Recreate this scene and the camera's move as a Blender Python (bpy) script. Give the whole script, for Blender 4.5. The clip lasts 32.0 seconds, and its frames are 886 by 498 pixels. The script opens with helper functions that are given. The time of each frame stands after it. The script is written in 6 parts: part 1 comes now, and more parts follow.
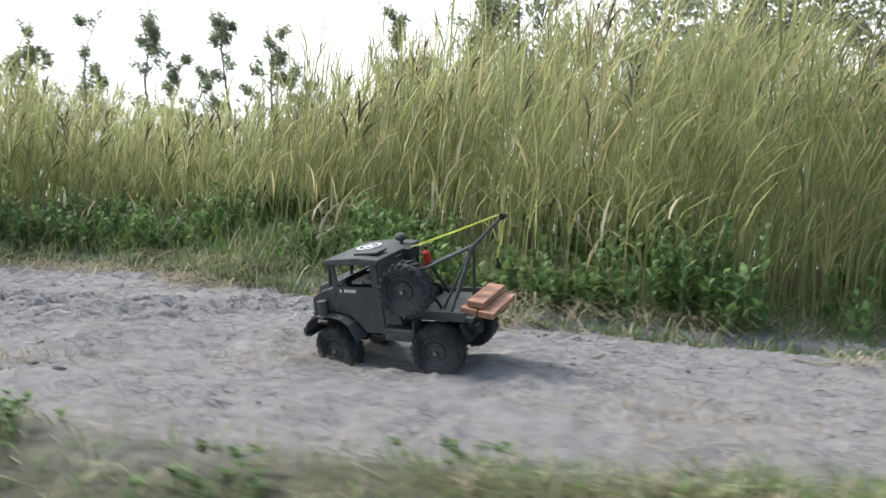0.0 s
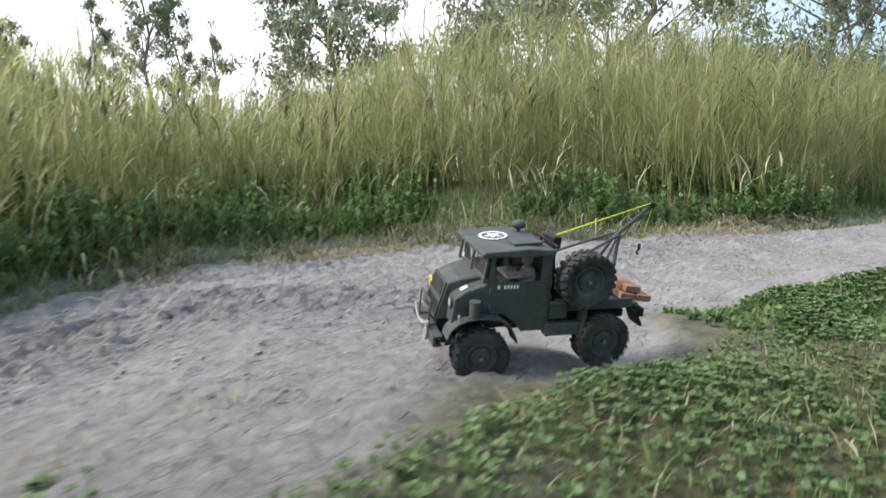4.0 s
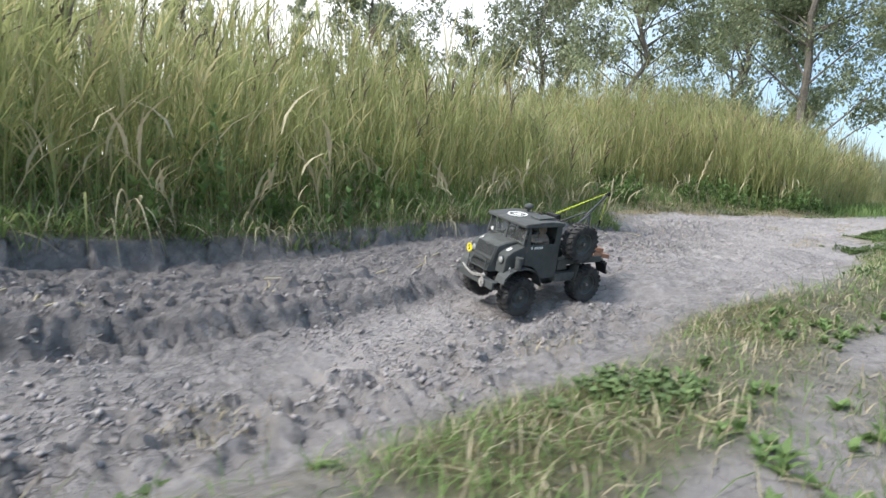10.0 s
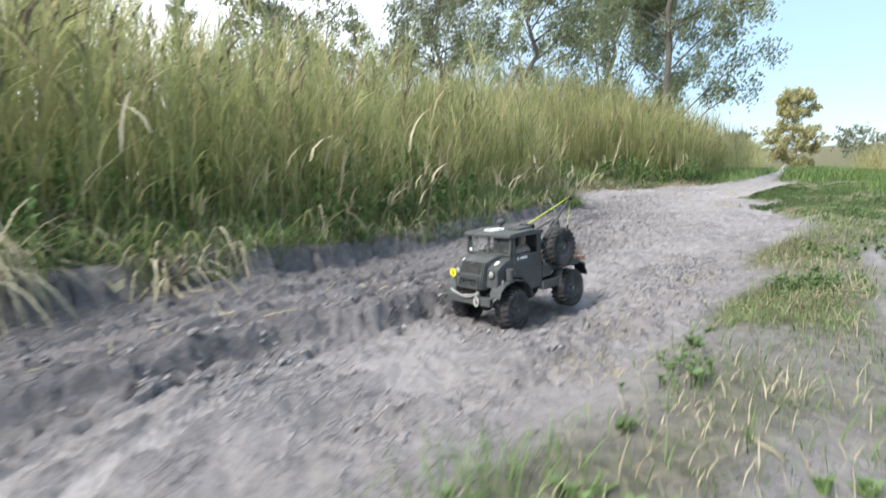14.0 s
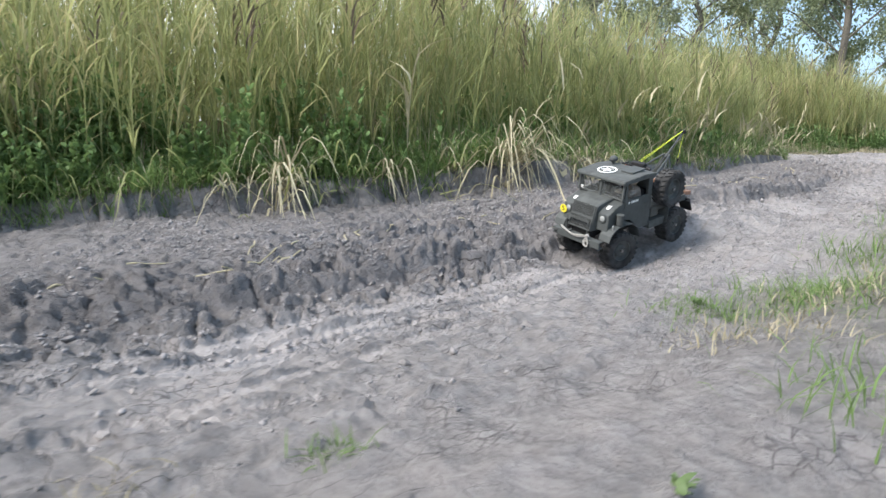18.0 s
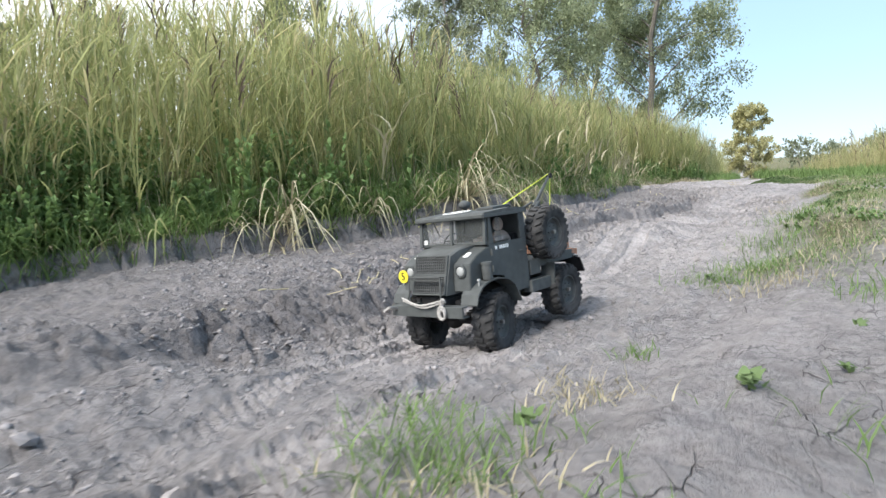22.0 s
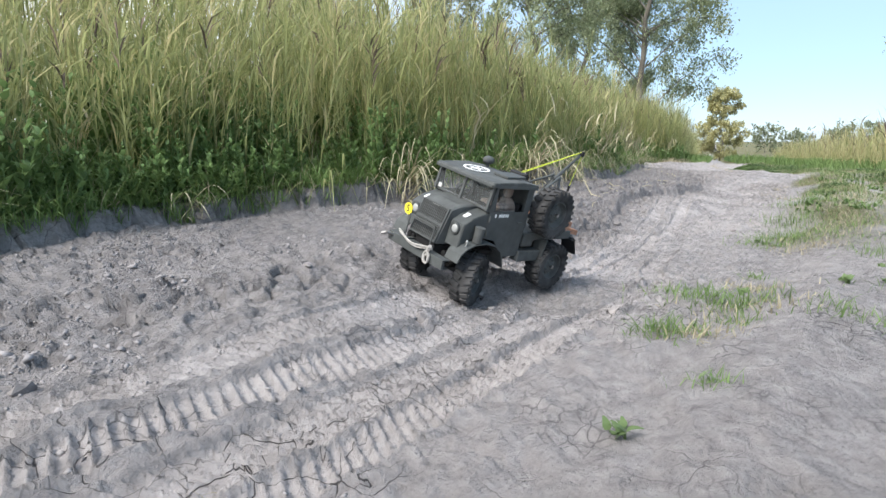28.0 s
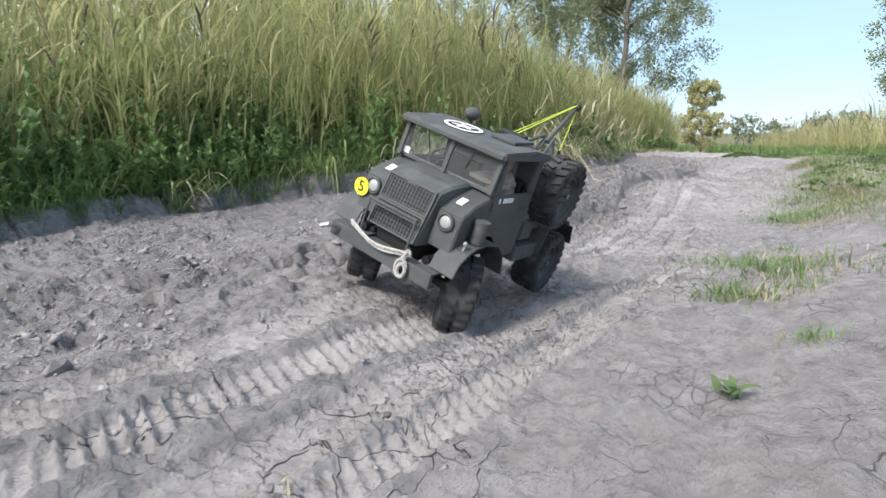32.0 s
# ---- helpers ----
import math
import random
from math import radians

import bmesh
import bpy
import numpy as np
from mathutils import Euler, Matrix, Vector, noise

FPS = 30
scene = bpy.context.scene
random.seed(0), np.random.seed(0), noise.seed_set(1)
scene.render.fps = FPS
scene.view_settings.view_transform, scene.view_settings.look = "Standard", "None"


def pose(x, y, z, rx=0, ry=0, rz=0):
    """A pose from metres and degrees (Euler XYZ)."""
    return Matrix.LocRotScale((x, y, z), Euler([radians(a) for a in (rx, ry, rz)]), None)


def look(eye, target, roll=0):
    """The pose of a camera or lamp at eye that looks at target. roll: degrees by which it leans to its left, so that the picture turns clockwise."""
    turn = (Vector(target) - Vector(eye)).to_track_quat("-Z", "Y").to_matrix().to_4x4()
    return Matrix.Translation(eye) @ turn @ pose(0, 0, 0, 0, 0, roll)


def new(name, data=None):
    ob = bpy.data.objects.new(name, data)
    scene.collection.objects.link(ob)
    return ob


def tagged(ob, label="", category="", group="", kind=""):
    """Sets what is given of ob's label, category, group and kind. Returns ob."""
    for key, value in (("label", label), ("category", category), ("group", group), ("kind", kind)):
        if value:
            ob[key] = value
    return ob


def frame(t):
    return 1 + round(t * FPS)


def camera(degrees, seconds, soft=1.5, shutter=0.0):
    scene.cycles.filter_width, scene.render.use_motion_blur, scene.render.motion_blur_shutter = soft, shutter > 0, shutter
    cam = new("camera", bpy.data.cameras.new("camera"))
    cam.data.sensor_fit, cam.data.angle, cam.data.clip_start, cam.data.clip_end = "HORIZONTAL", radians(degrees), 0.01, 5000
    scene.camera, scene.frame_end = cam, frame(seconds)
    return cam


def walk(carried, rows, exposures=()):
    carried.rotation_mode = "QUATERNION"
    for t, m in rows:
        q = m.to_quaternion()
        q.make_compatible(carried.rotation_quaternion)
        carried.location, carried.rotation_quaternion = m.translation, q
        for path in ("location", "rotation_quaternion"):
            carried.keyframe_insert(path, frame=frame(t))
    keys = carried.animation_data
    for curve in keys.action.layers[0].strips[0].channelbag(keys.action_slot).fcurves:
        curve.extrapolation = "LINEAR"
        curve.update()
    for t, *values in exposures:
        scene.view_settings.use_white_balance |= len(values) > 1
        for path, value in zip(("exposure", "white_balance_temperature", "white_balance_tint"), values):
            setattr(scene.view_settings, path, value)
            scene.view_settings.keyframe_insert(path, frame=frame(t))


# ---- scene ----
cam = camera(74.4, 32.0, soft=1.4, shutter=0.4)
PATH = [
    (0, (8.289, -1.340, 0.157), (8.354, 0.658, 0.182), 2.8),
    (0.5, (7.891, -1.224, 0.212), (8.128, 0.760, 0.141), -0.0),
    (1, (7.489, -1.174, 0.216), (7.896, 0.783, 0.140), 1.8),
    (1.5, (7.199, -1.110, 0.243), (7.859, 0.774, 0.119), 1.9),
    (2, (6.974, -1.080, 0.242), (7.766, 0.755, 0.160), 2.3),
    (2.5, (6.658, -1.115, 0.284), (7.497, 0.699, 0.215), 3.5),
    (3, (6.242, -1.189, 0.228), (7.157, 0.590, 0.204), -1.4),
    (3.5, (5.845, -1.222, 0.238), (6.880, 0.487, 0.163), -4.5),
    (4, (5.421, -1.319, 0.273), (6.486, 0.364, 0.098), -4.1),
    (4.5, (4.969, -1.404, 0.310), (6.038, 0.270, 0.074), -0.3),
    (6.5, (3.153, -1.381, 0.428), (4.356, 0.203, 0.222), 0.2),
    (7, (2.757, -1.445, 0.432), (3.965, 0.133, 0.206), 0.6),
    (7.5, (2.312, -1.547, 0.452), (3.545, 0.003, 0.168), 0.2),
    (8, (1.790, -1.705, 0.521), (3.005, -0.159, 0.152), 2.5),
    (8.5, (1.591, -1.668, 0.527), (2.789, -0.117, 0.129), 5.0),
    (9, (1.350, -1.533, 0.471), (2.594, -0.001, 0.150), 2.1),
    (9.5, (1.159, -1.366, 0.383), (2.517, 0.081, 0.132), 0.2),
    (10, (0.934, -1.248, 0.344), (2.369, 0.124, 0.102), 1.0),
    (10.5, (0.734, -1.112, 0.274), (2.222, 0.205, 0.045), 1.9),
    (11, (0.531, -1.035, 0.291), (2.054, 0.224, -0.013), -2.0),
    (11.5, (0.376, -1.011, 0.310), (1.968, 0.144, -0.053), -7.1),
    (12, (0.308, -0.995, 0.322), (1.974, 0.038, -0.072), -6.3),
    (12.5, (0.316, -0.964, 0.315), (2.007, 0.062, 0.017), -1.5),
    (13, (0.295, -0.913, 0.343), (2.014, 0.090, 0.148), 1.0),
    (13.5, (0.123, -0.873, 0.377), (1.849, 0.129, 0.244), -2.2),
    (14, (-0.159, -0.860, 0.416), (1.525, 0.183, 0.136), -3.1),
    (14.5, (-0.640, -0.888, 0.400), (0.989, 0.196, -0.014), -3.1),
    (16.5, (-1.213, -0.791, 0.438), (0.330, 0.475, 0.301), -0.2),
    (17, (-1.327, -0.685, 0.342), (0.213, 0.583, 0.210), -4.8),
    (17.5, (-1.509, -0.650, 0.276), (-0.027, 0.672, 0.039), -3.3),
    (18, (-1.679, -0.635, 0.263), (-0.232, 0.703, -0.079), -2.1),
    (18.5, (-1.773, -0.571, 0.258), (-0.284, 0.724, -0.068), -4.2),
    (19, (-1.825, -0.499, 0.265), (-0.261, 0.730, 0.058), -4.2),
    (19.5, (-1.866, -0.448, 0.261), (-0.235, 0.697, 0.088), -4.0),
    (20, (-1.912, -0.418, 0.244), (-0.236, 0.654, 0.038), -2.4),
    (20.5, (-1.975, -0.391, 0.234), (-0.261, 0.610, -0.013), -4.1),
    (21, (-2.051, -0.374, 0.233), (-0.318, 0.593, -0.019), -4.9),
    (21.5, (-2.145, -0.368, 0.247), (-0.391, 0.568, 0.024), -4.5),
    (22, (-2.263, -0.369, 0.263), (-0.508, 0.564, 0.044), -4.6),
    (22.5, (-2.459, -0.375, 0.272), (-0.743, 0.616, 0.003), -2.6),
    (23, (-2.639, -0.358, 0.275), (-0.974, 0.700, -0.053), 0.7),
    (23.5, (-2.869, -0.318, 0.322), (-1.262, 0.825, -0.010), 1.8),
    (24, (-3.093, -0.263, 0.424), (-1.497, 0.901, 0.112), -1.0),
    (24.5, (-3.363, -0.237, 0.514), (-1.769, 0.943, 0.259), -4.2),
    (26.5, (-3.389, -0.282, 0.403), (-1.775, 0.808, -0.053), 7.5),
    (27, (-3.216, -0.193, 0.386), (-1.519, 0.806, 0.038), 4.2),
    (27.5, (-3.109, -0.134, 0.356), (-1.338, 0.740, 0.040), 0.7),
    (28, (-3.073, -0.098, 0.337), (-1.286, 0.725, -0.018), -0.4),
    (28.5, (-3.055, -0.057, 0.309), (-1.258, 0.736, -0.066), -1.6),
    (29, (-3.030, -0.026, 0.290), (-1.202, 0.685, -0.098), -3.1),
    (29.5, (-3.007, -0.005, 0.288), (-1.157, 0.649, -0.096), -3.7),
    (30, (-2.992, 0.010, 0.283), (-1.132, 0.646, -0.090), -4.0),
    (30.5, (-2.989, 0.013, 0.283), (-1.131, 0.660, -0.077), -3.5),
    (31, (-3.002, 0.012, 0.279), (-1.154, 0.679, -0.091), -2.8),
    (31.5, (-3.032, 0.008, 0.285), (-1.198, 0.709, -0.093), -1.9),
    (32, (-3.071, 0.014, 0.284), (-1.263, 0.787, -0.082), -1.4),
]
walk(cam, [(t, look(eye, target, roll)) for t, eye, target, roll in PATH], ((0, 1.30), (1.5, 1.22), (4, 1.26), (8, 1.20), (12, 1.42), (17, 1.44), (24, 1.44), (28, 1.38), (32, 1.38)))

# ---- world, sun, exposure ----
SUN_AZ, SUN_EL = 166.0, 46.0          # degrees from +x towards +y, and above the horizon
world = bpy.data.worlds.new("sky")
scene.world = world
world.use_nodes = True
wn = world.node_tree
sky = wn.nodes.new("ShaderNodeTexSky")
sky.sky_type, sky.sun_disc = "NISHITA", False
sky.sun_elevation, sky.sun_rotation = radians(SUN_EL), radians(90 - SUN_AZ)
sky.altitude, sky.air_density, sky.dust_density, sky.ozone_density = 600, 1.0, 0.35, 2.0
# bright thin cloud on the sun's side of the sky
gen = wn.nodes.new("ShaderNodeTexCoord")
dot = wn.nodes.new("ShaderNodeVectorMath")
dot.operation = "DOT_PRODUCT"
dot.inputs[1].default_value = (math.cos(radians(112)) * 0.94, math.sin(radians(112)) * 0.94, 0.34)
cloud = wn.nodes.new("ShaderNodeTexNoise")
cloud.inputs["Scale"].default_value, cloud.inputs["Detail"].default_value = 3.0, 5
wn.links.new(gen.outputs["Generated"], dot.inputs[0]), wn.links.new(gen.outputs["Generated"], cloud.inputs["Vector"])
veil = wn.nodes.new("ShaderNodeMath")
veil.operation = "MULTIPLY_ADD"
veil.inputs[1].default_value = 0.35
wn.links.new(cloud.outputs["Fac"], veil.inputs[0]), wn.links.new(dot.outputs["Value"], veil.inputs[2])
cover = wn.nodes.new("ShaderNodeMapRange")
cover.interpolation_type = "SMOOTHSTEP"
cover.inputs[1].default_value, cover.inputs[2].default_value = 0.05, 0.85
wn.links.new(veil.outputs[0], cover.inputs[0])
blend = wn.nodes.new("ShaderNodeMix")
blend.data_type = "RGBA"
blend.inputs["B"].default_value = (7.2, 7.4, 7.9, 1)
# a thin even haze under the blue
haze = wn.nodes.new("ShaderNodeMix")
haze.data_type = "RGBA"
haze.inputs["Factor"].default_value = 0.78
haze.inputs["B"].default_value = (2.15, 3.15, 4.35, 1)
wn.links.new(sky.outputs[0], haze.inputs["A"])
wn.links.new(cover.outputs[0], blend.inputs["Factor"]), wn.links.new(haze.outputs["Result"], blend.inputs["A"])
wn.links.new(blend.outputs["Result"], wn.nodes["Background"].inputs[0])
wn.nodes["Background"].inputs[1].default_value = 0.101
sun = new("sun", bpy.data.lights.new("sun", "SUN"))
sun.data.energy, sun.data.angle, sun.data.color = 1.95, radians(16), (1.0, 0.955, 0.90)
sd = Vector((math.cos(radians(SUN_AZ)) * math.cos(radians(SUN_EL)), math.sin(radians(SUN_AZ)) * math.cos(radians(SUN_EL)), math.sin(radians(SUN_EL))))
sun.matrix_world = look(sd * 30, (0, 0, 0))

# ---- materials ----
def material(name, base, rough=0.8, metal=0.0, spread=0.25, grain=40.0, bump=0.15, big=3.0, tint=None, per="none", spec=0.3, coords="Object", trans=0.0):
    """A surface with two scales of colour variation and a fine relief."""
    m = bpy.data.materials.new(name)
    m.use_nodes = True
    nt = m.node_tree
    b = nt.nodes["Principled BSDF"]
    link = nt.links.new
    tc = nt.nodes.new("ShaderNodeTexCoord")
    src = tc.outputs[coords]
    n1 = nt.nodes.new("ShaderNodeTexNoise")
    n1.inputs["Scale"].default_value, n1.inputs["Detail"].default_value = grain, 6
    n2 = nt.nodes.new("ShaderNodeTexNoise")
    n2.inputs["Scale"].default_value, n2.inputs["Detail"].default_value = big, 3
    link(src, n1.inputs["Vector"]), link(src, n2.inputs["Vector"])
    add = nt.nodes.new("ShaderNodeMath")
    add.operation = "ADD"
    link(n1.outputs["Fac"], add.inputs[0]), link(n2.outputs["Fac"], add.inputs[1])
    fac = add.outputs[0]
    if per != "none":
        if per == "island":
            g = nt.nodes.new("ShaderNodeNewGeometry")
            r = g.outputs["Random Per Island"]
        else:
            g = nt.nodes.new("ShaderNodeObjectInfo")
            r = g.outputs["Random"]
        a2 = nt.nodes.new("ShaderNodeMath")
        a2.operation = "MULTIPLY_ADD"
        a2.inputs[1].default_value = 0.9
        link(r, a2.inputs[0]), link(fac, a2.inputs[2])
        fac = a2.outputs[0]
    lo, hi = (0.7, 1.3) if per == "none" else (0.75, 2.1)
    ramp = nt.nodes.new("ShaderNodeMapRange")
    ramp.inputs[1].default_value, ramp.inputs[2].default_value = lo, hi
    link(fac, ramp.inputs[0])
    mix = nt.nodes.new("ShaderNodeMix")
    mix.data_type = "RGBA"
    link(ramp.outputs[0], mix.inputs["Factor"])
    dark = tuple(c * (1 - spread) for c in base)
    light = tint or tuple(min(1, c * (1 + spread)) for c in base)
    mix.inputs["A"].default_value, mix.inputs["B"].default_value = (*dark, 1), (*light, 1)
    link(mix.outputs["Result"], b.inputs["Base Color"])
    b.inputs["Roughness"].default_value, b.inputs["Metallic"].default_value = rough, metal
    b.inputs["Specular IOR Level"].default_value = spec
    if bump:
        bp = nt.nodes.new("ShaderNodeBump")
        bp.inputs["Strength"].default_value, bp.inputs["Distance"].default_value = bump, 0.5 / grain
        link(n1.outputs["Fac"], bp.inputs["Height"]), link(bp.outputs[0], b.inputs["Normal"])
    if trans:
        t = nt.nodes.new("ShaderNodeBsdfTranslucent")
        link(mix.outputs["Result"], t.inputs["Color"])
        ms = nt.nodes.new("ShaderNodeMixShader")
        ms.inputs[0].default_value = trans
        link(b.outputs[0], ms.inputs[1]), link(t.outputs[0], ms.inputs[2])
        link(ms.outputs[0], nt.nodes["Material Output"].inputs[0])
    return m


def ground_material():
    m = bpy.data.materials.new("dried_mud_and_soil")
    m.use_nodes = True
    nt, link = m.node_tree, m.node_tree.links.new
    b = nt.nodes["Principled BSDF"]
    b.inputs["Roughness"].default_value, b.inputs["Specular IOR Level"].default_value = 0.95, 0.15
    pos = nt.nodes.new("ShaderNodeNewGeometry").outputs["Position"]

    def noise_of(scale, detail=5, rough=0.6):
        n = nt.nodes.new("ShaderNodeTexNoise")
        n.inputs["Scale"].default_value, n.inputs["Detail"].default_value, n.inputs["Roughness"].default_value = scale, detail, rough
        link(pos, n.inputs["Vector"])
        return n.outputs["Fac"]

    def mixed(fac, a, c):
        x = nt.nodes.new("ShaderNodeMix")
        x.data_type = "RGBA"
        link(fac, x.inputs["Factor"])
        for key, v in (("A", a), ("B", c)):
            if isinstance(v, tuple):
                x.inputs[key].default_value = (*v, 1)
            else:
                link(v, x.inputs[key])
        return x.outputs["Result"]

    def ranged(v, lo, hi):
        r = nt.nodes.new("ShaderNodeMapRange")
        r.inputs[1].default_value, r.inputs[2].default_value = lo, hi
        link(v, r.inputs[0])
        return r.outputs[0]

    fine, mid, wide = noise_of(190), noise_of(24), noise_of(1.7)
    crumb = noise_of(48, 9, 0.78)
    mud = mixed(ranged(mid, 0.3, 0.7), (0.228, 0.216, 0.214), (0.385, 0.364, 0.361))
    mud = mixed(ranged(crumb, 0.32, 0.54), (0.20, 0.189, 0.188), mud)
    mud = mixed(ranged(wide, 0.5, 0.72), mud, (0.42, 0.392, 0.385))
    dust = nt.nodes.new("ShaderNodeAttribute")
    dust.attribute_name = "zone"
    sep = nt.nodes.new("ShaderNodeSeparateColor")
    link(dust.outputs["Color"], sep.inputs[0])
    soil = mixed(ranged(mid, 0.35, 0.65), (0.09, 0.092, 0.045), (0.2, 0.185, 0.10))
    dusty = mixed(ranged(mid, 0.3, 0.7), (0.325, 0.304, 0.30), (0.455, 0.427, 0.42))
    c = mixed(sep.outputs[1], mud, dusty)
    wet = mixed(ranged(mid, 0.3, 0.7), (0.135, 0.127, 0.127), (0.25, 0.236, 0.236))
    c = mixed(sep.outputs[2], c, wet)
    c = mixed(sep.outputs[0], c, soil)
    # drying cracks
    v = nt.nodes.new("ShaderNodeTexVoronoi")
    v.feature = "DISTANCE_TO_EDGE"
    v.inputs["Scale"].default_value = 15.0
    warp = nt.nodes.new("ShaderNodeTexNoise")
    warp.inputs["Scale"].default_value, warp.inputs["Detail"].default_value = 7, 4
    link(pos, warp.inputs["Vector"])
    vm = nt.nodes.new("ShaderNodeVectorMath")
    vm.operation = "MULTIPLY_ADD"
    vm.inputs[1].default_value = (0.09, 0.09, 0.09)
    link(warp.outputs["Color"], vm.inputs[0]), link(pos, vm.inputs[2])
    link(vm.outputs[0], v.inputs["Vector"])
    crack = ranged(v.outputs["Distance"], 0.002, 0.0105)
    some = ranged(noise_of(2.3), 0.48, 0.56)
    keep = nt.nodes.new("ShaderNodeMath")
    keep.operation = "MAXIMUM"
    link(crack, keep.inputs[0])
    inv = nt.nodes.new("ShaderNodeMath")
    inv.operation = "SUBTRACT"
    inv.inputs[0].default_value = 1.0
    link(some, inv.inputs[1])
    link(inv.outputs[0], keep.inputs[1])
    c = mixed(keep.outputs[0], (0.11, 0.102, 0.102), c)
    # crevice shade painted into the colour: dark hairline cracks between crumbs
    v2 = nt.nodes.new("ShaderNodeTexVoronoi")
    v2.feature = "DISTANCE_TO_EDGE"
    v2.inputs["Scale"].default_value = 46.0
    link(vm.outputs[0], v2.inputs["Vector"])
    hair = nt.nodes.new("ShaderNodeMath")
    hair.operation = "MAXIMUM"
    link(ranged(v2.outputs["Distance"], 0.01, 0.07), hair.inputs[0])
    link(ranged(noise_of(9.0, 3), 0.62, 0.52), hair.inputs[1])
    c = mixed(hair.outputs[0], (0.18, 0.17, 0.172), c)
    link(c, b.inputs["Base Color"])
    h = nt.nodes.new("ShaderNodeMath")
    h.operation = "MULTIPLY_ADD"
    h.inputs[1].default_value = 1.0
    soft_mid = nt.nodes.new("ShaderNodeMath")
    soft_mid.operation = "MULTIPLY"
    soft_mid.inputs[1].default_value = 0.4
    link(mid, soft_mid.inputs[0])
    link(keep.outputs[0], h.inputs[0]), link(soft_mid.outputs[0], h.inputs[2])
    h2 = nt.nodes.new("ShaderNodeMath")
    h2.operation = "MULTIPLY_ADD"
    h2.inputs[1].default_value = 0.5
    link(fine, h2.inputs[0]), link(h.outputs[0], h2.inputs[2])
    h3 = nt.nodes.new("ShaderNodeMath")
    h3.operation = "MULTIPLY_ADD"
    h3.inputs[1].default_value = 1.4
    link(crumb, h3.inputs[0]), link(h2.outputs[0], h3.inputs[2])
    h2 = h3
    bp = nt.nodes.new("ShaderNodeBump")
    bp.inputs["Strength"].default_value, bp.inputs["Distance"].default_value = 1.0, 0.011
    # tyres have pressed the crumbs flat
    flat = nt.nodes.new("ShaderNodeMath")
    flat.operation = "MULTIPLY"
    level = nt.nodes.new("ShaderNodeMath")
    level.operation = "SUBTRACT"
    level.inputs[1].default_value = 2.15
    link(h2.outputs[0], level.inputs[0])
    link(level.outputs[0], flat.inputs[0]), link(dust.outputs["Alpha"], flat.inputs[1])
    link(flat.outputs[0], bp.inputs["Height"]), link(bp.outputs[0], b.inputs["Normal"])
    return m


MUD = ground_material()
REED_GREEN = material("reed_leaf_green", (0.245, 0.292, 0.113), 0.6, spread=0.35, grain=9, big=1.5, bump=0, tint=(0.49, 0.505, 0.235), per="island", trans=0.58)
REED_GOLD = material("reed_leaf_gold", (0.40, 0.37, 0.17), 0.65, spread=0.3, grain=9, big=1.5, bump=0, tint=(0.66, 0.60, 0.34), per="island", trans=0.55)
REED_DRY = material("dry_reed_straw", (0.38, 0.33, 0.21), 0.7, spread=0.35, grain=20, big=2.5, bump=0, tint=(0.60, 0.54, 0.37), per="island", trans=0.2)
PLUME = material("reed_seed_head", (0.13, 0.10, 0.075), 0.9, spread=0.4, grain=60, bump=0, per="island")
GRASS = material("verge_grass", (0.13, 0.21, 0.06), 0.6, spread=0.4, grain=8, big=2, bump=0, tint=(0.23, 0.34, 0.12), per="island", trans=0.4)
HAY = material("dead_grass", (0.34, 0.30, 0.19), 0.75, spread=0.4, grain=8, big=2, bump=0, tint=(0.52, 0.46, 0.32), per="island", trans=0.2)
CLOVER = material("clover_leaf", (0.078, 0.135, 0.046), 0.55, spread=0.4, grain=8, big=3, bump=0, tint=(0.21, 0.295, 0.125), per="island", trans=0.35)
NETTLE = material("weed_leaf", (0.11, 0.185, 0.06), 0.6, spread=0.4, grain=8, big=3, bump=0, tint=(0.25, 0.37, 0.14), per="island", trans=0.4)
BARK = material("bark", (0.17, 0.155, 0.135), 0.9, spread=0.4, grain=30, bump=0.5)
LEAF = material("tree_leaf", (0.23, 0.28, 0.15), 0.4, spread=0.35, grain=5, big=1, bump=0, tint=(0.50, 0.55, 0.36), per="island", trans=0.5)
LEAF_DARK = material("dark_tree_leaf", (0.19, 0.22, 0.14), 0.5, spread=0.35, grain=5, big=1, bump=0, tint=(0.34, 0.38, 0.25), per="island", trans=0.48)
LEAF_GOLD = material("turning_tree_leaf", (0.38, 0.40, 0.19), 0.55, spread=0.35, grain=5, big=1, bump=0, tint=(0.66, 0.61, 0.34), per="island", trans=0.45)
PAINT = material("matt_grey_green_paint", (0.069, 0.075, 0.074), 0.62, spread=0.18, grain=70, big=9, bump=0.06, spec=0.35)
PAINT_DUST = material("dusty_grey_green_paint", (0.083, 0.088, 0.086), 0.75, spread=0.3, grain=55, big=12, bump=0.08, spec=0.25)
BLACK = material("black_chassis", (0.018, 0.018, 0.019), 0.6, spread=0.3, grain=60, bump=0.05)
RUBBER = material("dusty_tyre_rubber", (0.031, 0.032, 0.033), 0.85, spread=0.45, grain=45, big=14, bump=0.2, tint=(0.080, 0.079, 0.079), spec=0.2)
STEEL = material("worn_steel", (0.34, 0.33, 0.32), 0.4, 0.9, spread=0.3, grain=50, bump=0.1)
WHITE = material("white_paint", (0.78, 0.78, 0.76), 0.6, spread=0.08, grain=60, bump=0.0)
YELLOW = material("yellow_enamel", (0.78, 0.66, 0.05), 0.5, spread=0.1, grain=40, bump=0)
